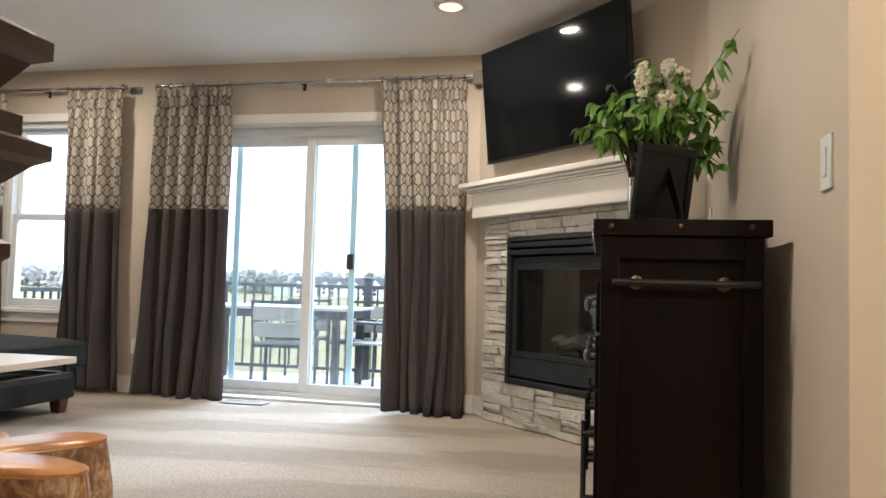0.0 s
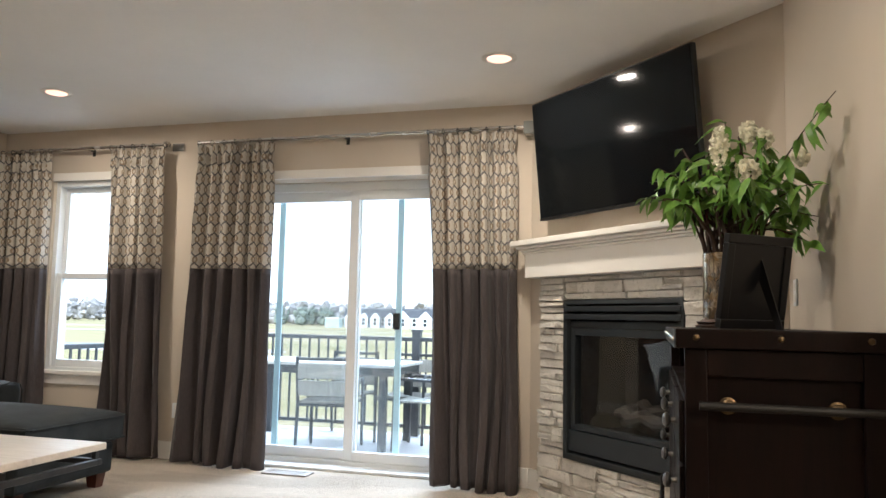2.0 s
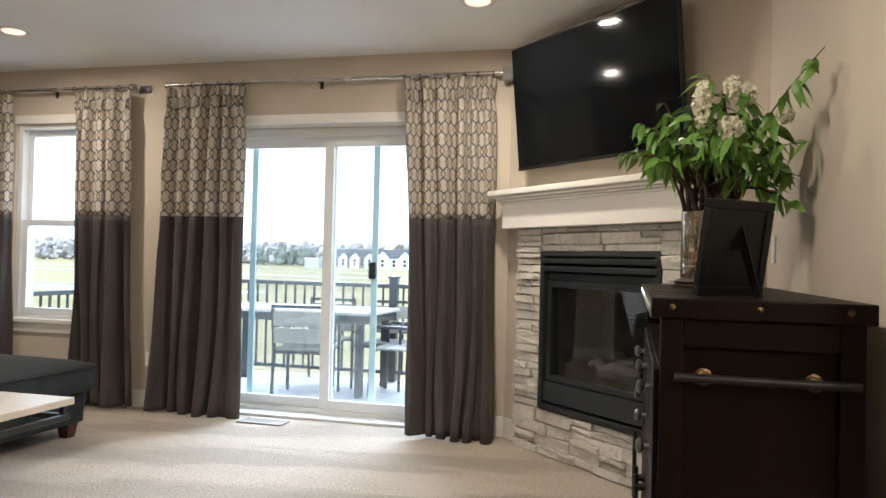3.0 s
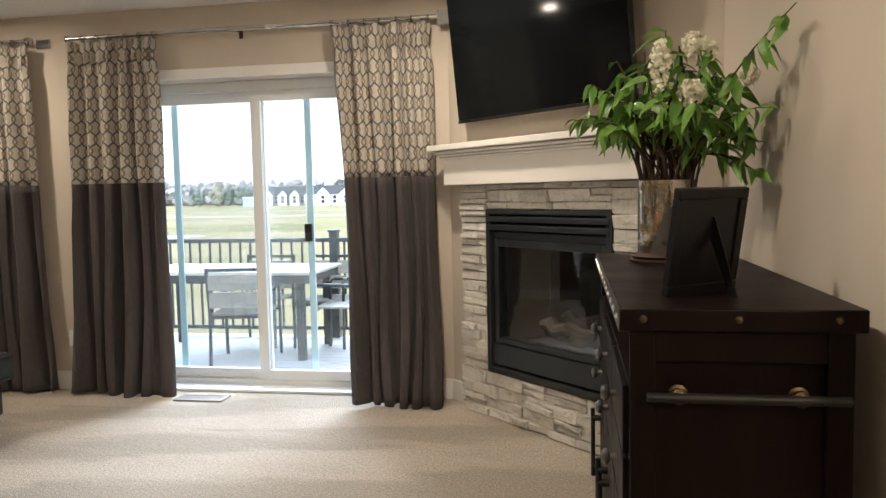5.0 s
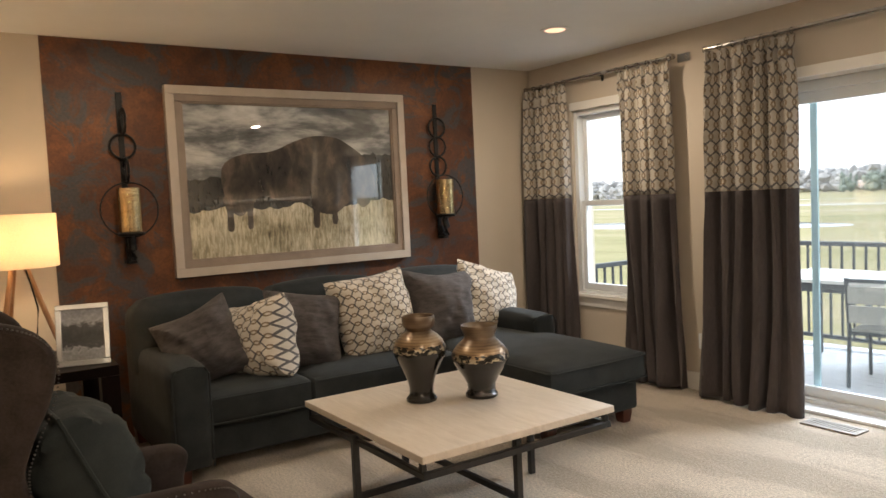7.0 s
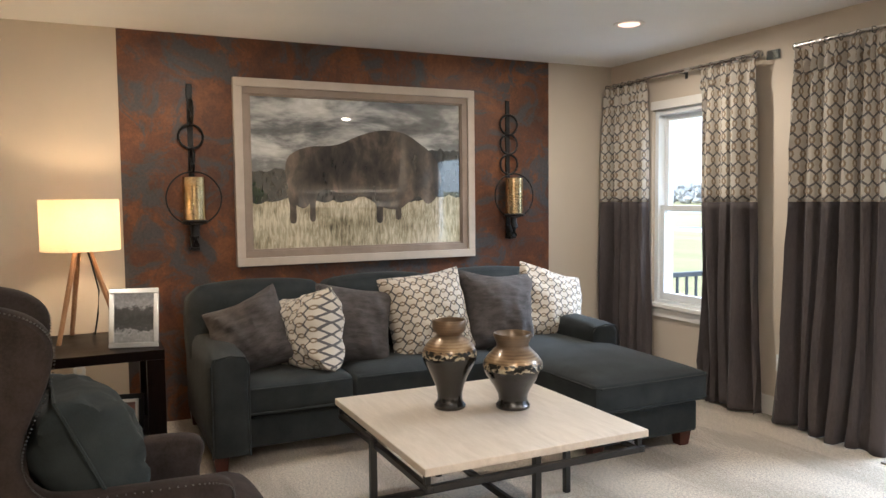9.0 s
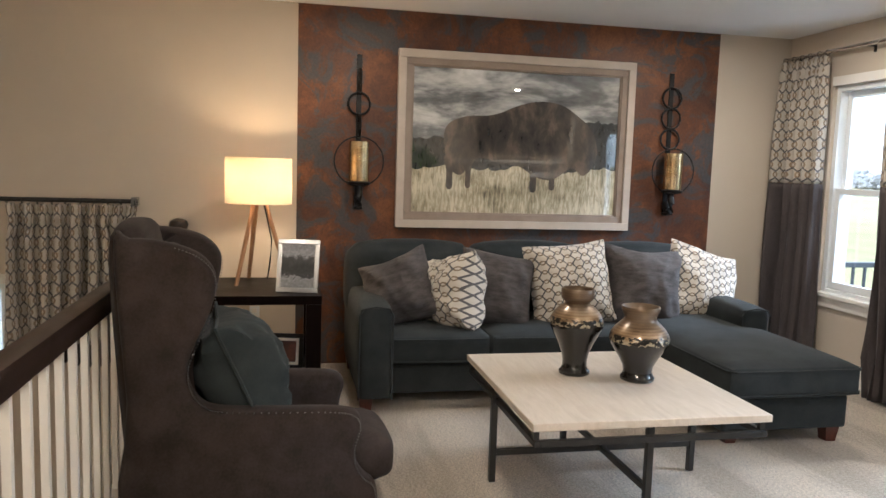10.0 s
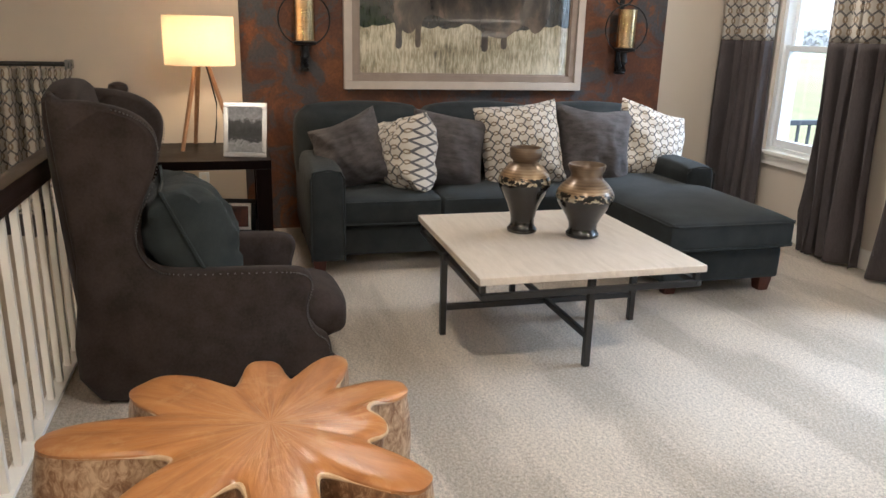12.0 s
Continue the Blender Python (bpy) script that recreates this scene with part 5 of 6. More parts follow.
photo_frame(-4.755, 1.60, 0.724, 75, 0.275, 0.345, "silver", "photo", "silver photo frame with a grey landscape photograph on the end table")
photo_frame(-4.93, 1.52, 0.172, 78, 0.26, 0.24, "photo_black", "photo_warm", "black photo frame with a reddish picture on the low shelf", 0.02)


# ---- wing chair ----
from mathutils.geometry import tessellate_polygon

def wing_chair():
    t = thing("wing_chair", (-3.25, 1.40, 0), 3, "brown suede wing chair with nailhead trim", "armchair")
    oy = 1.40
    side = [(0.955, 0.02), (0.915, 0.60), (0.875, 1.225), (0.93, 1.245), (1.06, 1.235), (1.17, 1.20), (1.235, 1.14), (1.25, 1.06), (1.225, 0.95), (1.175, 0.84), (1.142, 0.74), (1.152, 0.655), (1.20, 0.59), (1.28, 0.563),
            (1.5, 0.55), (1.72, 0.54), (1.81, 0.52), (1.838, 0.47), (1.815, 0.375), (1.822, 0.30), (1.855, 0.245), (1.90, 0.205), (1.915, 0.12), (1.905, 0.03)]
    line = smooth_outline([(a - oy, b) for a, b in side], 4)
    AXIS = Matrix(((0, 0, 1, 0), (1, 0, 0, 0), (0, 1, 0, 0), (0, 0, 0, 1)))
    nails = smooth_outline([(a - oy, b) for a, b in side], 16)
    n = len(nails)
    for sx in (1, -1):
        bm = bmesh.new()
        lo, hi = (0.245, 0.345)
        m = len(line)
        inset = []
        for i in range(m):
            (ax, ay), (bx, by) = line[i - 1], line[(i + 1) % m]
            d = Vector((bx - ax, by - ay)).normalized()
            inset.append((line[i][0] - d.y * -0.024, line[i][1] + d.x * -0.024))
        loops = [[bm.verts.new((x, p[0], p[1])) for p in ring_pts] for x, ring_pts in ((lo, inset), (lo + 0.012, [((p[0] * 0.7 + q[0] * 0.3), (p[1] * 0.7 + q[1] * 0.3)) for p, q in zip(line, inset)]),
                 (lo + 0.03, line), (hi - 0.03, line), (hi - 0.012, [((p[0] * 0.7 + q[0] * 0.3), (p[1] * 0.7 + q[1] * 0.3)) for p, q in zip(line, inset)]), (hi, inset))]
        for a, b in zip(loops, loops[1:]):
            for i in range(m):
                bm.faces.new((a[i], a[(i + 1) % m], b[(i + 1) % m], b[i]))
        tris = tessellate_polygon([[Vector((p[0], p[1], 0)) for p in inset]])
        for tri in tris:
            bm.faces.new([loops[0][i] for i in tri])
            bm.faces.new([loops[-1][i] for i in tri])
        for v in bm.verts:
            if v.co.z > 0.62:
                v.co.x += 0.05 * (v.co.z - 0.62) * (1 if v.co.y > -0.35 else 0.2)
        if sx < 0:
            bmesh.ops.scale(bm, vec=(-1, 1, 1), verts=bm.verts)
        wing = part("side_panel", bm, "suede", t)
        stud = bmesh.new()
        bmesh.ops.create_icosphere(stud, subdivisions=1, radius=0.0038)
        stud = finish_mesh("nailhead", stud, "pewter")
        for k in range(int(n * 0.18), int(n * 0.915), 2):
            yy, zz = nails[k]
            x = sx * (hi + (0.05 * (zz - 0.62) if zz > 0.62 else 0) - 0.002)
            nail = new("nailhead", stud)
            nail.parent, nail.location = wing, (x * U, yy * 0.985 * U, (zz - 0.012) * U)
    bm = bmesh.new()
    m = Matrix.Translation((0, -0.445, 0.68)) @ pose(0, 0, 0, 4)
    soft_block(bm, 0.60, 0.15, 1.14, 0.02, 8, 0.5, m)
    for v in bm.verts:
        if v.co.z > 1.1:
            v.co.z += 0.035 * (1 - (v.co.x / 0.3) ** 2)
    part("backrest", bm, "suede", t)
    bm = bmesh.new()
    soft_block(bm, 0.50, 0.13, 0.72, 0.035, 9, 0.6, Matrix.Translation((0, -0.335, 0.80)) @ pose(0, 0, 0, 5))
    part("inner_back", bm, "suede", t)
    part("seat_frame", boxes((-0.25, 0.25, -0.40, 0.51, 0.09, 0.27), bevel=0.02), "suede", t)
    bm = bmesh.new()
    soft_block(bm, 0.49, 0.98, 0.20, 0.025, 9, 0.6, Matrix.Translation((0, 0.105, 0.262)), 0.01)
    part("seat_cushion", bm, "suede", t)
    for sx in (-1, 1):
        for y in (-0.40, 0.46):
            bm = bmesh.new()
            lathe(bm, [(0.022, 0.0), (0.036, 0.092)], 4, Matrix.Translation((sx * 0.29, y, 0)) @ pose(0, 0, 0, 0, 0, 45))
            part("leg", bm, "espresso", t, "dark wooden leg", smooth=False)


wing_chair()
M["teal"] = cloth("dark_teal_weave", (0.022, 0.027, 0.028), (0.038, 0.045, 0.046))
p = pillow(-3.20, 1.345, 0.655, 24, 4, 0.53, "teal", 9, "dark teal throw pillow with piped edges in the wing chair", 0.34, 2, True)
p["group"] = "pillow in the chair"


# ---- root-wood side table ----
def root_mats():
    n = Nodes("polished_teak_root_top")
    v = n.coords((1, 1, 1))
    sep = n.add("SeparateXYZ")
    n.link(v, sep.inputs[0])
    ang = n.math("ARCTAN2", sep.outputs[1], sep.outputs[0])
    comb = n.add("CombineXYZ")
    n.link(n.math("MULTIPLY", ang, 3.2), comb.inputs[0])
    rad = n.math("POWER", n.math("MULTIPLY_ADD", sep.outputs[0], sep.outputs[0], n.math("MULTIPLY", sep.outputs[1], sep.outputs[1])), 0.5)
    n.link(n.math("MULTIPLY", rad, 2.0), comb.inputs[1])
    grain = n.noise(comb.outputs[0], 2.2, 5.0, 0.6, 0.5)
    fine = n.noise(comb.outputs[0], 14.0, 4.0, 0.65)
    f = n.math("MULTIPLY_ADD", n.math("SUBTRACT", fine, 0.5), 0.07, grain)
    col = n.ramp(f, [(0.26, (0.25, 0.092, 0.025)), (0.5, (0.385, 0.160, 0.046)), (0.72, (0.48, 0.232, 0.080))])
    comb2 = n.add("CombineXYZ")
    n.link(n.math("MULTIPLY", ang, 9.0), comb2.inputs[0])
    crack = n.ramp(n.noise(comb2.outputs[0], 1.6, 3.0, 0.6), [(0.54, (0.0,) * 3), (0.60, (1.0,) * 3)])
    star = n.math("MULTIPLY", crack, n.ramp(n.math("MULTIPLY_ADD", grain, 0.12, rad), [(0.10, (0.55,) * 3), (0.20, (0.0,) * 3)]))
    col = n.mix(star, col, (0.50, 0.36, 0.23))
    worn = n.ramp(n.noise(v, 7.0, 6.0, 0.7, 1.2), [(0.53, (0.0,) * 3), (0.66, (0.6,) * 3)])
    col = n.mix(worn, col, (0.50, 0.29, 0.13))
    furrow = n.noise(comb.outputs[0], 4.5, 3.0, 0.5, 0.8)
    M["root_top"] = n.finish(col, 0.33, n.bump(furrow, 0.12, 0.02, n.bump(fine, 0.08, 0.003)), Coat_Weight=0.25, Coat_Roughness=0.2)
    M["root_lip"] = mottled("pale_root_edge", (0.42, 0.27, 0.14), (0.66, 0.50, 0.33), 0.3, 14, 90, 0.2, 0.003, Coat_Weight=0.4, Coat_Roughness=0.15)
    n = Nodes("carved_root_side")
    v = n.coords((1, 1, 0.6))
    chip = n.noise(v, 34, 5.0, 0.7, 1.5)
    big = n.noise(v, 6, 4.0)
    col = n.ramp(n.math("MULTIPLY_ADD", chip, 0.6, n.math("MULTIPLY", big, 0.45)), [(0.38, (0.11, 0.052, 0.023)), (0.50, (0.27, 0.145, 0.070)), (0.62, (0.58, 0.41, 0.26))])
    M["root_side"] = n.finish(col, 0.35, n.bump(chip, 0.5, 0.006), Coat_Weight=0.4, Coat_Roughness=0.2)


root_mats()


def root_table():
    t = thing("side_table", (-1.70, 1.62, 0), 0, "polished teak root side table with lobed edges", "side table")
    lobes = ((44, 0.515, 10), (76, 0.32, 9), (113, 0.445, 12), (150, 0.475, 10), (181, 0.415, 11), (226, 0.505, 15), (266, 0.58, 13), (318, 0.54, 12), (3, 0.54, 11))
    rnd = random.Random(5)

    def radius(a, k):
        r = 0.25
        for deg, size, wide in lobes:
            d = (a - deg + 180) % 360 - 180
            r = max(r, 0.25 + (size - 0.25) * (0.8 * math.exp(-(d / (wide * 1.1)) ** 4) + 0.2 * math.exp(-(d / (wide * 1.7)) ** 2)))
        return r * (1 + 0.012 * math.sin(a * 0.21 + 1) + 0.010 * math.sin(a * 0.55))

    n = 180
    outline = [radius(360 * i / n, 0) for i in range(n)]
    for _ in range(3):
        outline = [(outline[i - 1] + 2 * outline[i] + outline[(i + 1) % n]) / 4 for i in range(n)]
    bm = bmesh.new()
    rows = []
    for k in (0.02, 0.2, 0.4, 0.6, 0.8, 0.93, 0.985, 1.0):
        z = 0.500 - (0.010 * max(0.0, (k - 0.90) / 0.10) ** 2)
        rows.append([bm.verts.new((outline[i] * k * math.cos(2 * math.pi * i / n), outline[i] * k * math.sin(2 * math.pi * i / n),
                                   z + 0.005 * k * k * math.sin(9 * outline[i] * k + i * 0.11) - 0.03 * max(0.0, 0.40 - outline[i]) * k * k
                                   + 0.035 * math.exp(-(((i * 2 - 92) / 7) ** 2 + ((outline[i] * k - 0.30) / 0.05) ** 2)))) for i in range(n)])
    rows.append([bm.verts.new((v.co.x, v.co.y, v.co.z - 0.01)) for v in rows[-1]])
    rim_z = [v.co.z for v in rows[-1]]
    for a, b in zip(rows, rows[1:]):
        for i in range(n):
            bm.faces.new((a[i], a[(i + 1) % n], b[(i + 1) % n], b[i]))
    bm.faces.new(rows[0])
    part("tabletop", bm, "root_top", t, "orange-brown polished root slab")
    # paler bead along the rim, thickest in the notches
    lip = bmesh.new()
    edge = [((outline[i] - 0.002) * math.cos(2 * math.pi * i / n), (outline[i] - 0.002) * math.sin(2 * math.pi * i / n), rim_z[i] + 0.003) for i in range(n)]
    tube(lip, edge, 0.0085, 8, True, [max(0.10, min(1.0, (0.37 - r) / 0.08)) * (1 + 0.25 * noise.noise(Vector((i * 0.2, 0, 0)))) for i, r in enumerate(outline)])
    part("worn_edge", lip, "root_lip", t, "pale edge between the lobes")
    bm = bmesh.new()
    rows = []
    for k in range(13):
        u = k / 12
        z = 0.480 * (1 - u)
        ring_v = []
        for i in range(n):
            a = 360 * i / n
            r = outline[i]
            inner = 0.21 + 0.03 * math.sin(a * 0.1)
            lobe = max(0.0, r - inner)
            hollow = 1.0 - 0.55 * math.sin(math.pi * min(1, u * 1.1)) * (1 if r < 0.36 else 0.25)
            rr = inner * (0.75 + 0.25 * hollow) + lobe * (1 + 0.13 * math.sin(math.pi * min(1.0, u * 1.25)) - 0.25 * u * u) - 0.003
            rr *= 1 + 0.02 * noise.noise(Vector((a * 0.06, z * 9, 3)))
            ring_v.append(bm.verts.new((rr * math.cos(radians(a)), rr * math.sin(radians(a)), min(z, rim_z[i]) if k else rim_z[i] + 0.004)))
        rows.append(ring_v)
    for a, b in zip(rows, rows[1:]):
        for i in range(n):
            bm.faces.new((a[i], b[i], b[(i + 1) % n], a[(i + 1) % n]))
    bm.faces.new(rows[-1])
    part("root_base", bm, "root_side", t, "gnarled glossy root flanks")


root_table()


# ---- stair railing ----
def railing():
    t = thing("stair_railing", (-3.1, 0.77, 0), 0, "dark walnut handrail on slim white balusters beside the stairs", "railing")
    x0, x1 = W + 0.14 + 3.1, -0.765 + 3.1
    bm = bmesh.new()
    prof = [(-0.026, 0.885), (-0.026, 0.905), (-0.034, 0.912), (-0.034, 0.950), (-0.042, 0.966), (-0.040, 0.985), (-0.022, 0.997), (0.022, 0.997), (0.040, 0.985), (0.042, 0.966), (0.034, 0.950), (0.034, 0.912), (0.026, 0.905), (0.026, 0.885)]
    prism(bm, prof, x0, x1, Matrix(((0, 0, 1, 0), (1, 0, 0, 0), (0, 1, 0, 0), (0, 0, 0, 1))))
    part("handrail", bm, "rail_wood", t)
    part("shoe_rail", boxes((x0, x1, -0.03, 0.03, 0.0, 0.02), bevel=0.004), "trim", t)
    me = finish_mesh("baluster", boxes((-0.0135, 0.0135, -0.0135, 0.0135, 0.02, 0.89), bevel=0.002), "trim")
    k = -0.95 + 3.1
    while k > x0 + 0.05:
        b = new("baluster", me)
        b.parent, b.location = t, (k * U, 0, 0)
        k -= 0.168


railing()


def newel(x, y, label):
    t = thing("newel_post", (x, y, 0), 0, label, "newel post", "newel posts")
    part("shaft", boxes((-0.064, 0.064, -0.064, 0.064, 0.0, 1.10), bevel=0.004), "rail_wood", t)
    part("base_block", boxes((-0.076, 0.076, -0.076, 0.076, 0.0, 0.20), bevel=0.006), "rail_wood", t)
    bm = bmesh.new()
    lathe(bm, [(0.092, 0.915), (0.104, 0.928), (0.116, 0.936), (0.116, 0.950), (0.096, 0.960)], 4, pose(0, 0, 0, 0, 0, 45))
    part("lower_collar", bm, "rail_wood", t, smooth=False)
    bm = bmesh.new()
    lathe(bm, [(0.092, 0.99), (0.100, 1.01), (0.132, 1.035), (0.150, 1.042), (0.150, 1.058), (0.120, 1.066), (0.120, 1.088)], 4, pose(0, 0, 0, 0, 0, 45))
    part("collar", bm, "rail_wood", t, smooth=False)
    bm = bmesh.new()
    lathe(bm, [(0.094, 1.08), (0.098, 1.115), (0.125, 1.145), (0.146, 1.152), (0.146, 1.172), (0.10, 1.19), (0.02, 1.205)], 4, pose(0, 0, 0, 0, 0, 45))
    part("cap", bm, "rail_wood", t, smooth=False)
    return t


newel(-0.715, 0.725, "dark walnut box newel post with moulded caps")
half = thing("wall_newel", (W + 0.07, 0.76, 0), 0, "dark walnut newel post with a round top at the wall", "newel post", "newel posts")
part("shaft", boxes((-0.045, 0.045, -0.045, 0.045, 0.0, 1.0), bevel=0.004), "rail_wood", half)
bm = bmesh.new()
lathe(bm, [(0.05, 1.0), (0.055, 1.01), (0.035, 1.02), (0.035, 1.03), (0.06, 1.05), (0.07, 1.08), (0.06, 1.11), (0.03, 1.125), (0.001, 1.13)], 20)
part("ball_top", bm, "rail_wood", half)

# drape and rod of the stair window
rod, c = curtain_rod(-0.9, 0.9, (), 0, 0, label="bronze curtain rod above the stair window")
rod.matrix_basis = pose((W + 0.09) * U, -0.42 * U, 1.245 * U, 0, 0, 90)
for ob in rod.children:
    ob.data.materials[0] = M["dark_frame"]
part("bracket", boxes((0.86, 0.90, -0.02, 0.09, -0.03, 0.03), bevel=0.004), "clear", rod)
d = drape("drape", -0.43, 0.43, -0.43, 0.43, 9, 8, top=1.215, seam=0.22, foot=0.06, y=0.0, label="pleated drape with a cream trellis print at the stair window")
d.matrix_basis = pose((W + 0.10) * U, 0.05 * U, 0, 0, 0, 90)
# ---- deck ----
DZ = -0.12
M["deck"] = wood("grey_composite_deck", (0.46, 0.46, 0.48), (0.56, 0.56, 0.58), 0.6, 1.0, (1.2, 14, 14))
M["deck_metal"] = mottled("dark_bronze_aluminium", (0.030, 0.033, 0.038), (0.05, 0.054, 0.06), 0.45, 8, 140, 0.08, 0.001)
M["chair_slat"] = wood("taupe_polywood", (0.26, 0.25, 0.22), (0.36, 0.345, 0.31), 0.6)
M["slat_grey"] = wood("grey_polywood", (0.46, 0.45, 0.42), (0.60, 0.59, 0.56), 0.6)
deck = structure("deck", boxes((-6.4, 1.2, 6.05, 8.6, DZ - 0.25, DZ - 0.03)), "slat_grey", "grey composite deck boards", "deck")
me = finish_mesh("plank", boxes((-3.8, 3.8, -0.066, 0.066, -0.03, 0.0), bevel=0.004), "deck")
for k in range(18):
    b = new("plank", me)
    b.parent, b.location = deck, (-2.6 * U, (6.13 + 0.14 * k) * U, DZ * U)


def deck_rail(x0, y0, x1, y1, top, posts, label):
    t = thing("deck_railing", (x0, y0, DZ), 0, label, "railing", "deck railings")
    span = math.hypot(x1 - x0, y1 - y0)
    t.matrix_basis = pose(x0 * U, y0 * U, DZ * U, 0, 0, math.degrees(math.atan2(y1 - y0, x1 - x0)))
    h = top - DZ
    part("top_rail", boxes((0, span, -0.03, 0.03, h - 0.045, h), bevel=0.005), "deck_metal", t)
    part("bottom_rail", boxes((0, span, -0.018, 0.018, 0.08, 0.12), bevel=0.004), "deck_metal", t)
    post = finish_mesh("post", boxes((-0.045, 0.045, -0.045, 0.045, 0.0, h + 0.06), (-0.055, 0.055, -0.055, 0.055, h + 0.06, h + 0.085), bevel=0.004), "deck_metal")
    for s in posts:
        ob = new("post", post)
        ob.parent, ob.location = t, (s * U, 0, 0)
    me = finish_mesh("baluster", boxes((-0.010, 0.010, -0.010, 0.010, 0.12, h - 0.045)), "deck_metal")
    k = 0.12
    while k < span - 0.05:
        ob = new("baluster", me)
        ob.parent, ob.location = t, (k * U, 0, 0)
        k += 0.118


deck_rail(-5.6, 8.45, 1.1, 8.45, 0.955, (0.0, 2.96, 4.9, 6.65), "dark bronze deck railing with slim balusters")
deck_rail(-5.6, 6.1, -5.6, 8.4, 0.84, (0.05,), "dark bronze railing along the deck's side")


def patio_table():
    t = thing("patio_table", (-3.40, 7.72, DZ), 0, "grey slatted patio dining table with square legs", "table")
    for k in range(7):
        y = -0.39 + 0.13 * k
        part("slat", boxes((-0.92, 0.92, y - 0.06, y + 0.06, 0.80, 0.83), bevel=0.004), "slat_grey", t)
    part("apron", boxes((-0.88, 0.88, -0.42, -0.38, 0.72, 0.80), (-0.88, 0.88, 0.38, 0.42, 0.72, 0.80), (-0.88, -0.84, -0.38, 0.38, 0.72, 0.80), (0.84, 0.88, -0.38, 0.38, 0.72, 0.80), bevel=0.004), "deck_metal", t)
    for x in (-0.84, 0.78):
        for y in (-0.38, 0.38):
            part("leg", boxes((x - 0.035, x + 0.035, y - 0.035, y + 0.035, 0, 0.72), bevel=0.004), "deck_metal", t)


patio_table()


def patio_chair():
    t = thing("patio_chair", (0, 0, 0), 0, "grey patio chair, slatted back and seat on a dark metal frame", "chair", "patio chairs")
    for x in (-0.26, 0.26):
        bm = bmesh.new()
        tube(bm, [(x, -0.30, 0.0), (x, -0.26, 0.46), (x, -0.33, 0.90)], 0.017, 8)
        part("rear_leg", bm, "deck_metal", t)
        bm = bmesh.new()
        tube(bm, [(x, 0.26, 0.0), (x, 0.24, 0.66), (x, 0.20, 0.69), (x, -0.28, 0.68)], 0.016, 8)
        part("front_leg", bm, "deck_metal", t)
    for k in range(4):
        y = -0.2 + 0.125 * k
        part("seat_slat", boxes((-0.25, 0.25, y - 0.055, y + 0.055, 0.46, 0.48), bevel=0.003), "chair_slat", t)
    for z in (0.60, 0.76):
        bm = bmesh.new()
        box(bm, -0.25, 0.25, -0.012, 0.012, z - 0.065, z + 0.075, 0.004, m=Matrix.Translation((0, -0.275 - 0.16 * (z - 0.46), 0)))
        part("back_slat", bm, "chair_slat", t)
    part("seat_rail", boxes((-0.26, 0.26, 0.23, 0.26, 0.43, 0.46), (-0.26, 0.26, -0.27, -0.24, 0.43, 0.46), (-0.26, 0.26, -0.345, -0.315, 0.865, 0.895)), "deck_metal", t)
    return t


ch = patio_chair()
ch.matrix_basis = pose(-3.16 * U, 7.34 * U, DZ * U, 0, 0, 10)
for x, y, r in ((-3.35, 8.10, 180), (-2.62, 8.10, 178), (-2.30, 7.72, 90)):
    copy_thing(ch, pose(x * U, y * U, DZ * U, 0, 0, r))

# ---- outdoors ----
GZ = -2.9


def field():
    n = Nodes("spring_field")
    v = n.coords((1, 1, 1))
    big, mid, fine = n.noise(n.coords((0.4, 1, 1)), 0.035, 4.0), n.noise(n.coords((0.35, 1, 1)), 0.16, 5.0), n.noise(v, 2.2, 5.0, 0.7)
    f = n.math("MULTIPLY_ADD", mid, 0.5, n.math("MULTIPLY", big, 0.55))
    col = n.ramp(f, [(0.36, (0.21, 0.195, 0.075)), (0.5, (0.31, 0.275, 0.13)), (0.62, (0.37, 0.31, 0.18)), (0.72, (0.46, 0.42, 0.34))])
    col = n.mix(1.0, col, n.ramp(fine, [(0.3, (0.8,) * 3), (0.7, (1.15,) * 3)]), "MULTIPLY")
    return n.finish(col, 0.95, n.bump(fine, 0.5, 0.1))


M["field"] = field()
bm = bmesh.new()
bmesh.ops.create_grid(bm, x_segments=60, y_segments=60, size=3000)
for v in bm.verts:
    d = v.co.length
    v.co.z = GZ + (0.012 * max(0, d - 420) if d > 420 else 0)
structure("ground", bm, "field", "yellow-green spring field", "ground")
M["road"] = mottled("pale_gravel", (0.42, 0.40, 0.37), (0.55, 0.53, 0.50), 0.9, 0.3, 6, 0.3, 0.02)
structure("road", boxes((-340, 60, 150, 158, GZ, GZ + 0.03), (-300, -20, 205, 209, GZ, GZ + 0.03)), "road", "pale road crossing the field", "road")
M["pond"] = mottled("still_water", (0.10, 0.12, 0.14), (0.14, 0.16, 0.18), 0.08, 0.1, 2, 0.05, 0.02)
bm = bmesh.new()
lathe(bm, [(0.01, 0.0), (16, 0.0), (16.5, -0.02)], 40, Matrix.Translation((-62, 78, GZ + 0.04)) @ Matrix.Diagonal((1.3, 0.5, 1, 1)))
tagged(structure("water", bm, "pond", "small still pond in the field", "pond"))

# distance haze is mixed into both tree colours, paler than the real wood and needles
M["hazed_bare_wood"] = mottled("hazed_bare_spring_wood", (0.29, 0.28, 0.275), (0.45, 0.435, 0.42), 0.95, 0.5, 3, 0.5, 0.2)
M["hazed_evergreen"] = mottled("hazed_evergreen", (0.14, 0.17, 0.14), (0.22, 0.25, 0.20), 0.95, 0.6, 4, 0.6, 0.2)


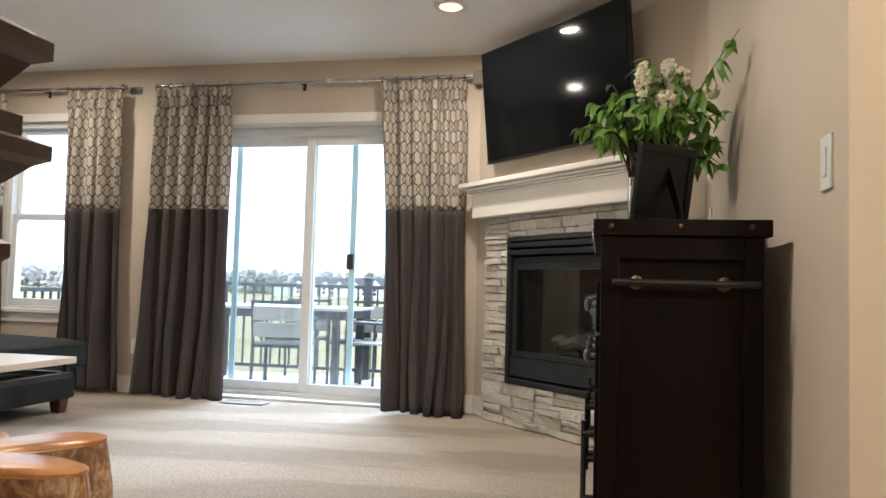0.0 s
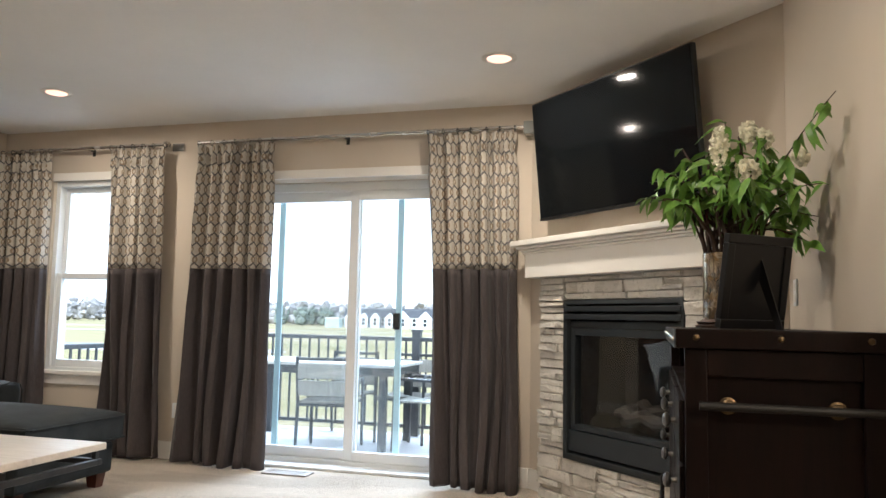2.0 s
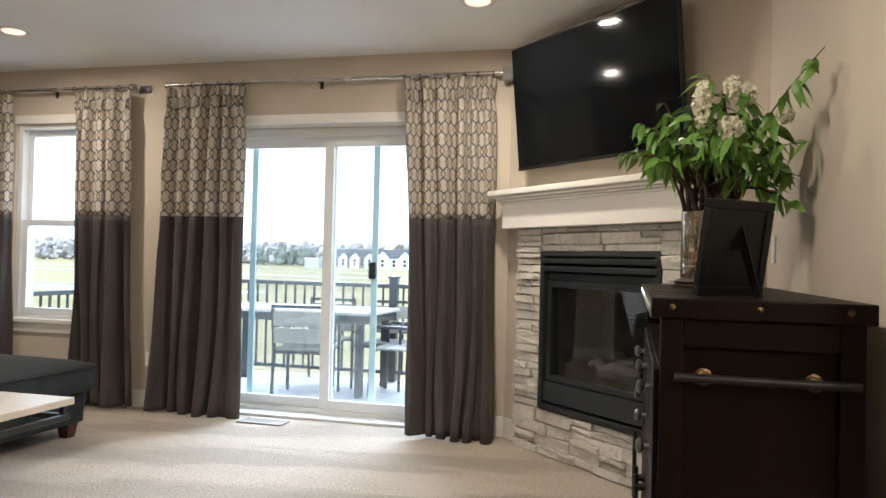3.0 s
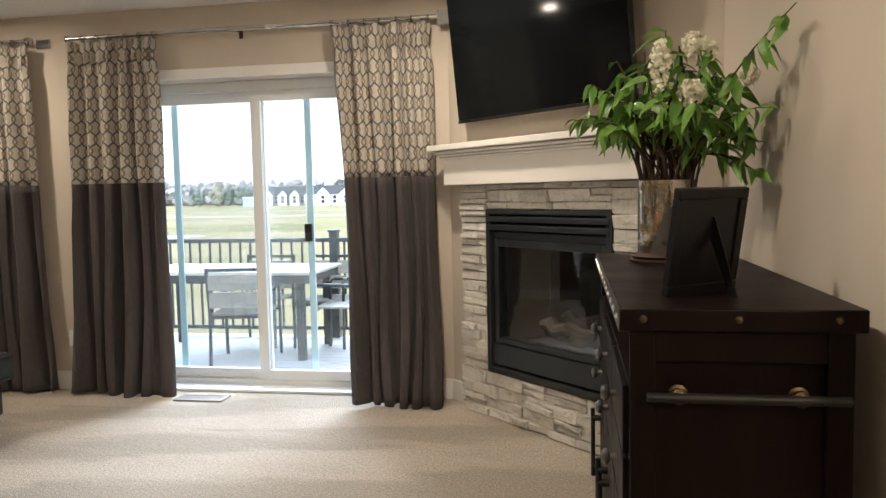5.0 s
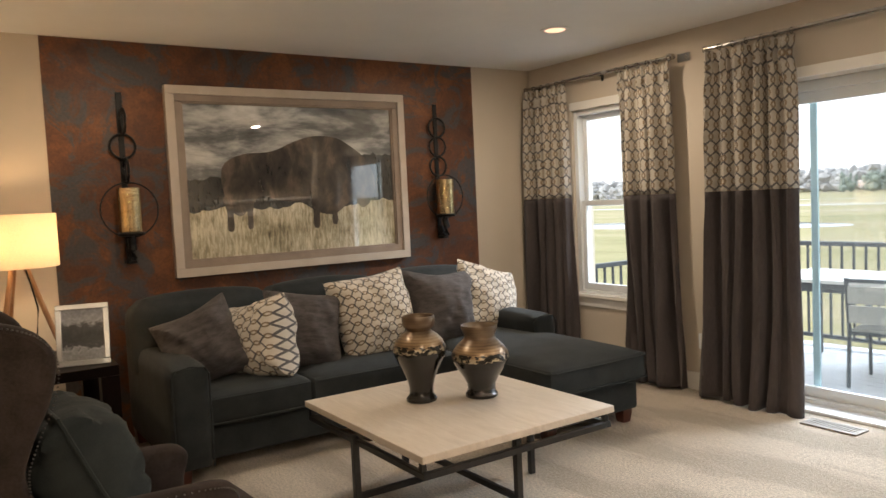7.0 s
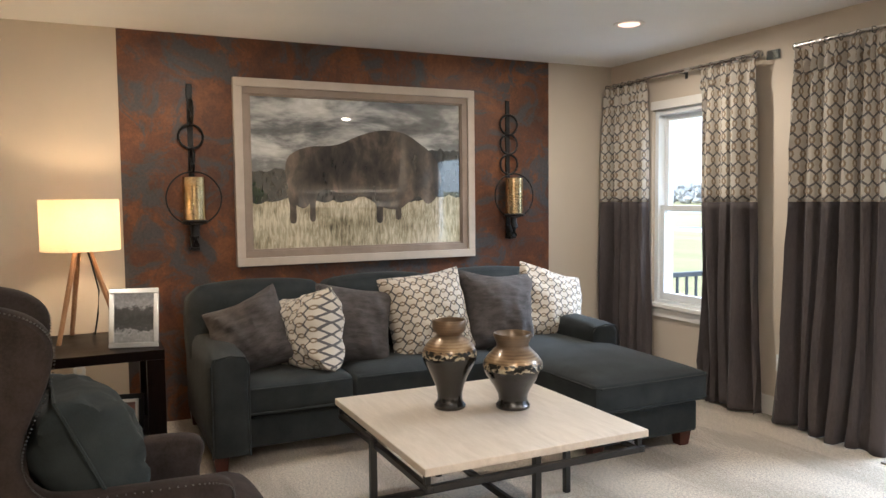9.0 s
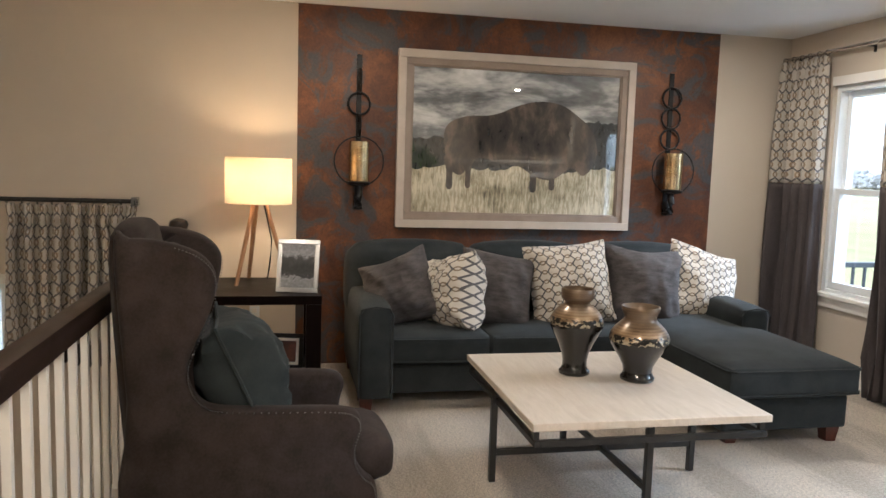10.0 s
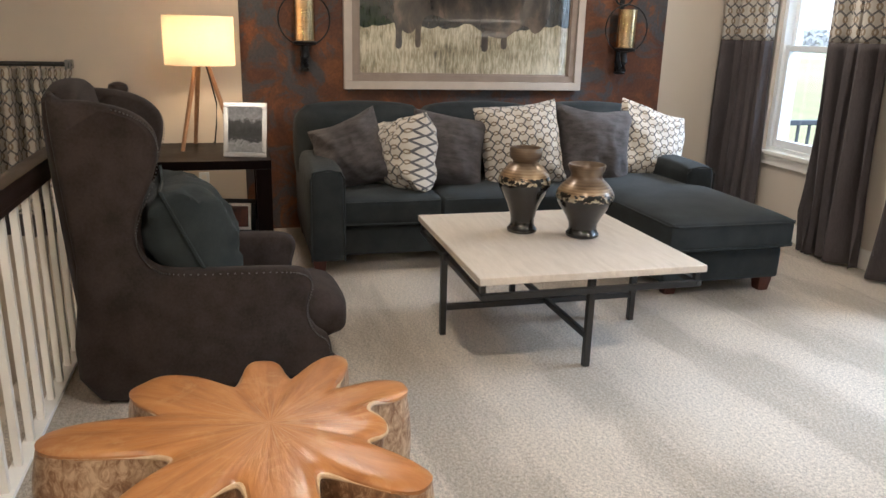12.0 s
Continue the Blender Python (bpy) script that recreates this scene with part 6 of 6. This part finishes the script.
def woods(name, mat, rows, seed, label, squash):
    rnd = random.Random(seed)
    bm = bmesh.new()
    for x0, x1, y0, y1, h0, h1, count in rows:
        for _ in range(count):
            x, y, h = rnd.uniform(x0, x1), rnd.uniform(y0, y1), rnd.uniform(h0, h1)
            for k in range(4):
                r = h * rnd.uniform(0.20, 0.36) * squash
                m = Matrix.Translation((x + rnd.uniform(-1, 1) * h * 0.16, y + rnd.uniform(-1, 1) * 2, GZ + h * (0.25 + 0.2 * k))) @ Matrix.Diagonal((r * (1.25 - 0.22 * k), r, h * 0.2, 1))
                got = bmesh.ops.create_icosphere(bm, subdivisions=1, radius=1.0, matrix=m)
                for v in got["verts"]:
                    v.co += Vector((rnd.uniform(-1, 1), rnd.uniform(-1, 1), rnd.uniform(-1, 1))) * 0.25 * r
    ob = new(name, finish_mesh(name, bm, mat, False))
    return tagged(ob, label, "woods", kind="stuff")


woods("bare_woods", "hazed_bare_wood", ((-560, 80, 345, 400, 8, 13, 480), (-420, -190, 300, 320, 5, 9, 90)), 1, "line of bare spring trees, haze put into their colour", 1.0)
woods("evergreen_woods", "hazed_evergreen", ((-172, -142, 318, 332, 5, 9, 34),), 2, "row of evergreens by the road, colour paled as by haze", 0.6)

M["siding_white"] = mottled("white_lap_siding", (0.70, 0.70, 0.70), (0.78, 0.78, 0.78), 0.6, 0.5, 8, 0.1, 0.01)
M["siding_grey"] = mottled("blue_grey_siding", (0.22, 0.25, 0.29), (0.28, 0.31, 0.35), 0.6, 0.5, 8, 0.1, 0.01)
M["siding_cream"] = mottled("cream_lap_siding", (0.44, 0.45, 0.45), (0.50, 0.51, 0.51), 0.6, 0.5, 8, 0.1, 0.01)
M["shingle"] = mottled("dark_shingle", (0.055, 0.058, 0.065), (0.10, 0.105, 0.115), 0.9, 0.8, 8, 0.4, 0.02)
M["pane_dark"] = Nodes("far_window_glass").finish((0.03, 0.04, 0.05), 0.1)


def far_house(x, y, w, d, h, mat, turn, label):
    t = thing("house", (x, y, GZ), turn, label, "house", "houses across the field")
    part("wall", boxes((-w / 2, w / 2, -d / 2, d / 2, 0, h)), mat, t)
    bm = bmesh.new()
    prism(bm, [(-d / 2 - 0.5, h), (d / 2 + 0.5, h), (0, h + d * 0.42)], -w / 2 - 0.5, w / 2 + 0.5, Matrix(((0, 0, 1, 0), (1, 0, 0, 0), (0, 1, 0, 0), (0, 0, 0, 1))))
    part("roof", bm, "shingle", t)
    for gx in (-w * 0.27, w * 0.27):
        bm = bmesh.new()
        prism(bm, [(gx - w * 0.16, 0), (gx + w * 0.16, 0), (gx + w * 0.16, h), (gx, h + w * 0.16), (gx - w * 0.16, h)], d / 2 - 1, d / 2 + 1.6, Matrix(((1, 0, 0, 0), (0, 0, -1, 0), (0, 1, 0, 0), (0, 0, 0, 1))))
        part("gable", bm, "siding_white", t)
    for gx in (-w * 0.27, 0, w * 0.27):
        for z in (1.0, h * 0.58):
            yy = -d / 2 - (1.65 if gx else 0.05)
            wdw = part("window", boxes((gx - 0.8, gx + 0.8, yy - 0.05, yy, z, z + 1.5)), "trim", t)
            part("pane", boxes((gx - 0.65, gx + 0.65, yy - 0.08, yy - 0.05, z + 0.12, z + 1.38)), "pane_dark", wdw)


for x, y, w, mat, turn in ((-96, 300, 17, "siding_white", 12), (-75, 296, 15, "siding_grey", 15), (-116, 318, 12, "siding_grey", 8), (-130, 322, 12, "siding_grey", 10), (-54, 290, 15, "siding_white", 14)):
    far_house(x, y, w, 9, 4.6, mat, turn, "gabled two-storey house with white trim across the field")
shed = thing("shed", (-131, 296, GZ), 10, "pale blue shed with a low roof across the field", "shed")
part("wall", boxes((-3, 3, -3, 3, 0, 3.6)), "screen_paint", shed)
part("roof", boxes((-3.4, 3.4, -3.4, 3.4, 3.6, 4.1), bevel=0.1), "siding_white", shed)

# the neighbour's side wall seen through the stair window
t = thing("neighbour_house", (-12.0, -2.0, GZ), 0, "neighbouring house with white lap siding", "house")
part("wall", boxes((-6, 0, -6, 5, 0, 6.2)), "siding_cream", t)
me = finish_mesh("siding_board", boxes((0.0, 0.03, -6, 5, 0, 0.175), bevel=0.004), "siding_cream")
for k in range(34):
    b = new("siding_board", me)
    b.parent = t
    b.matrix_basis = pose(0.02 * U, 0, (0.3 + 0.17 * k) * U, 0, -11, 0)
bm = bmesh.new()
prism(bm, [(-6.4, 6.2), (0.4, 6.2), (-3, 8.6)], -6.3, 5.3, Matrix(((1, 0, 0, 0), (0, 0, 1, 0), (0, 1, 0, 0), (0, 0, 0, 1))))
part("roof", bm, "shingle", t)

# ---- ledgestones of the fireplace ----
def lay_stones():
    rnd = random.Random(21)

    def field_of(s0, s1, z0, z1):
        z = z0
        while z < z1 - 0.015:
            h = min(rnd.choice((0.042, 0.05, 0.06, 0.074)), z1 - z)
            if z1 - z - h < 0.03:
                h = z1 - z
            s = s0
            while s < s1 - 0.01:
                w = min(rnd.uniform(0.12, 0.36), s1 - s)
                if s1 - s - w < 0.06:
                    w = s1 - s
                split = h > 0.07 and rnd.random() < 0.25
                for a, b in (((z, z + h * 0.5), (z + h * 0.5, z + h)) if split else ((z, z + h),)):
                    proud = rnd.uniform(0.056, 0.086)
                    bm = bmesh.new()
                    j0 = -0.014 if s < s0 + 0.001 and s0 < 0.3 else 0.002
                    box(bm, s + (j0 * rnd.random() if j0 < 0 else j0), s + w - 0.002, -proud, -0.025, a + 0.0015, b - 0.0015, 0.005, 1)
                    for v in bm.verts:
                        if v.co.y < -0.035:
                            v.co += Vector((rnd.uniform(-1, 1) * 0.0035, rnd.uniform(-1, 1) * 0.009, rnd.uniform(-1, 1) * 0.003))
                    ob = part("stone", bm, "stone", fire, smooth=False)
                s += w
            z += h

    field_of(0.205, 0.458, 0.29, 1.452)
    field_of(1.485, 1.745, 0.29, 1.452)
    field_of(0.205, 1.745, 0.004, 0.288)
    field_of(0.460, 1.483, 1.302, 1.452)


lay_stones()
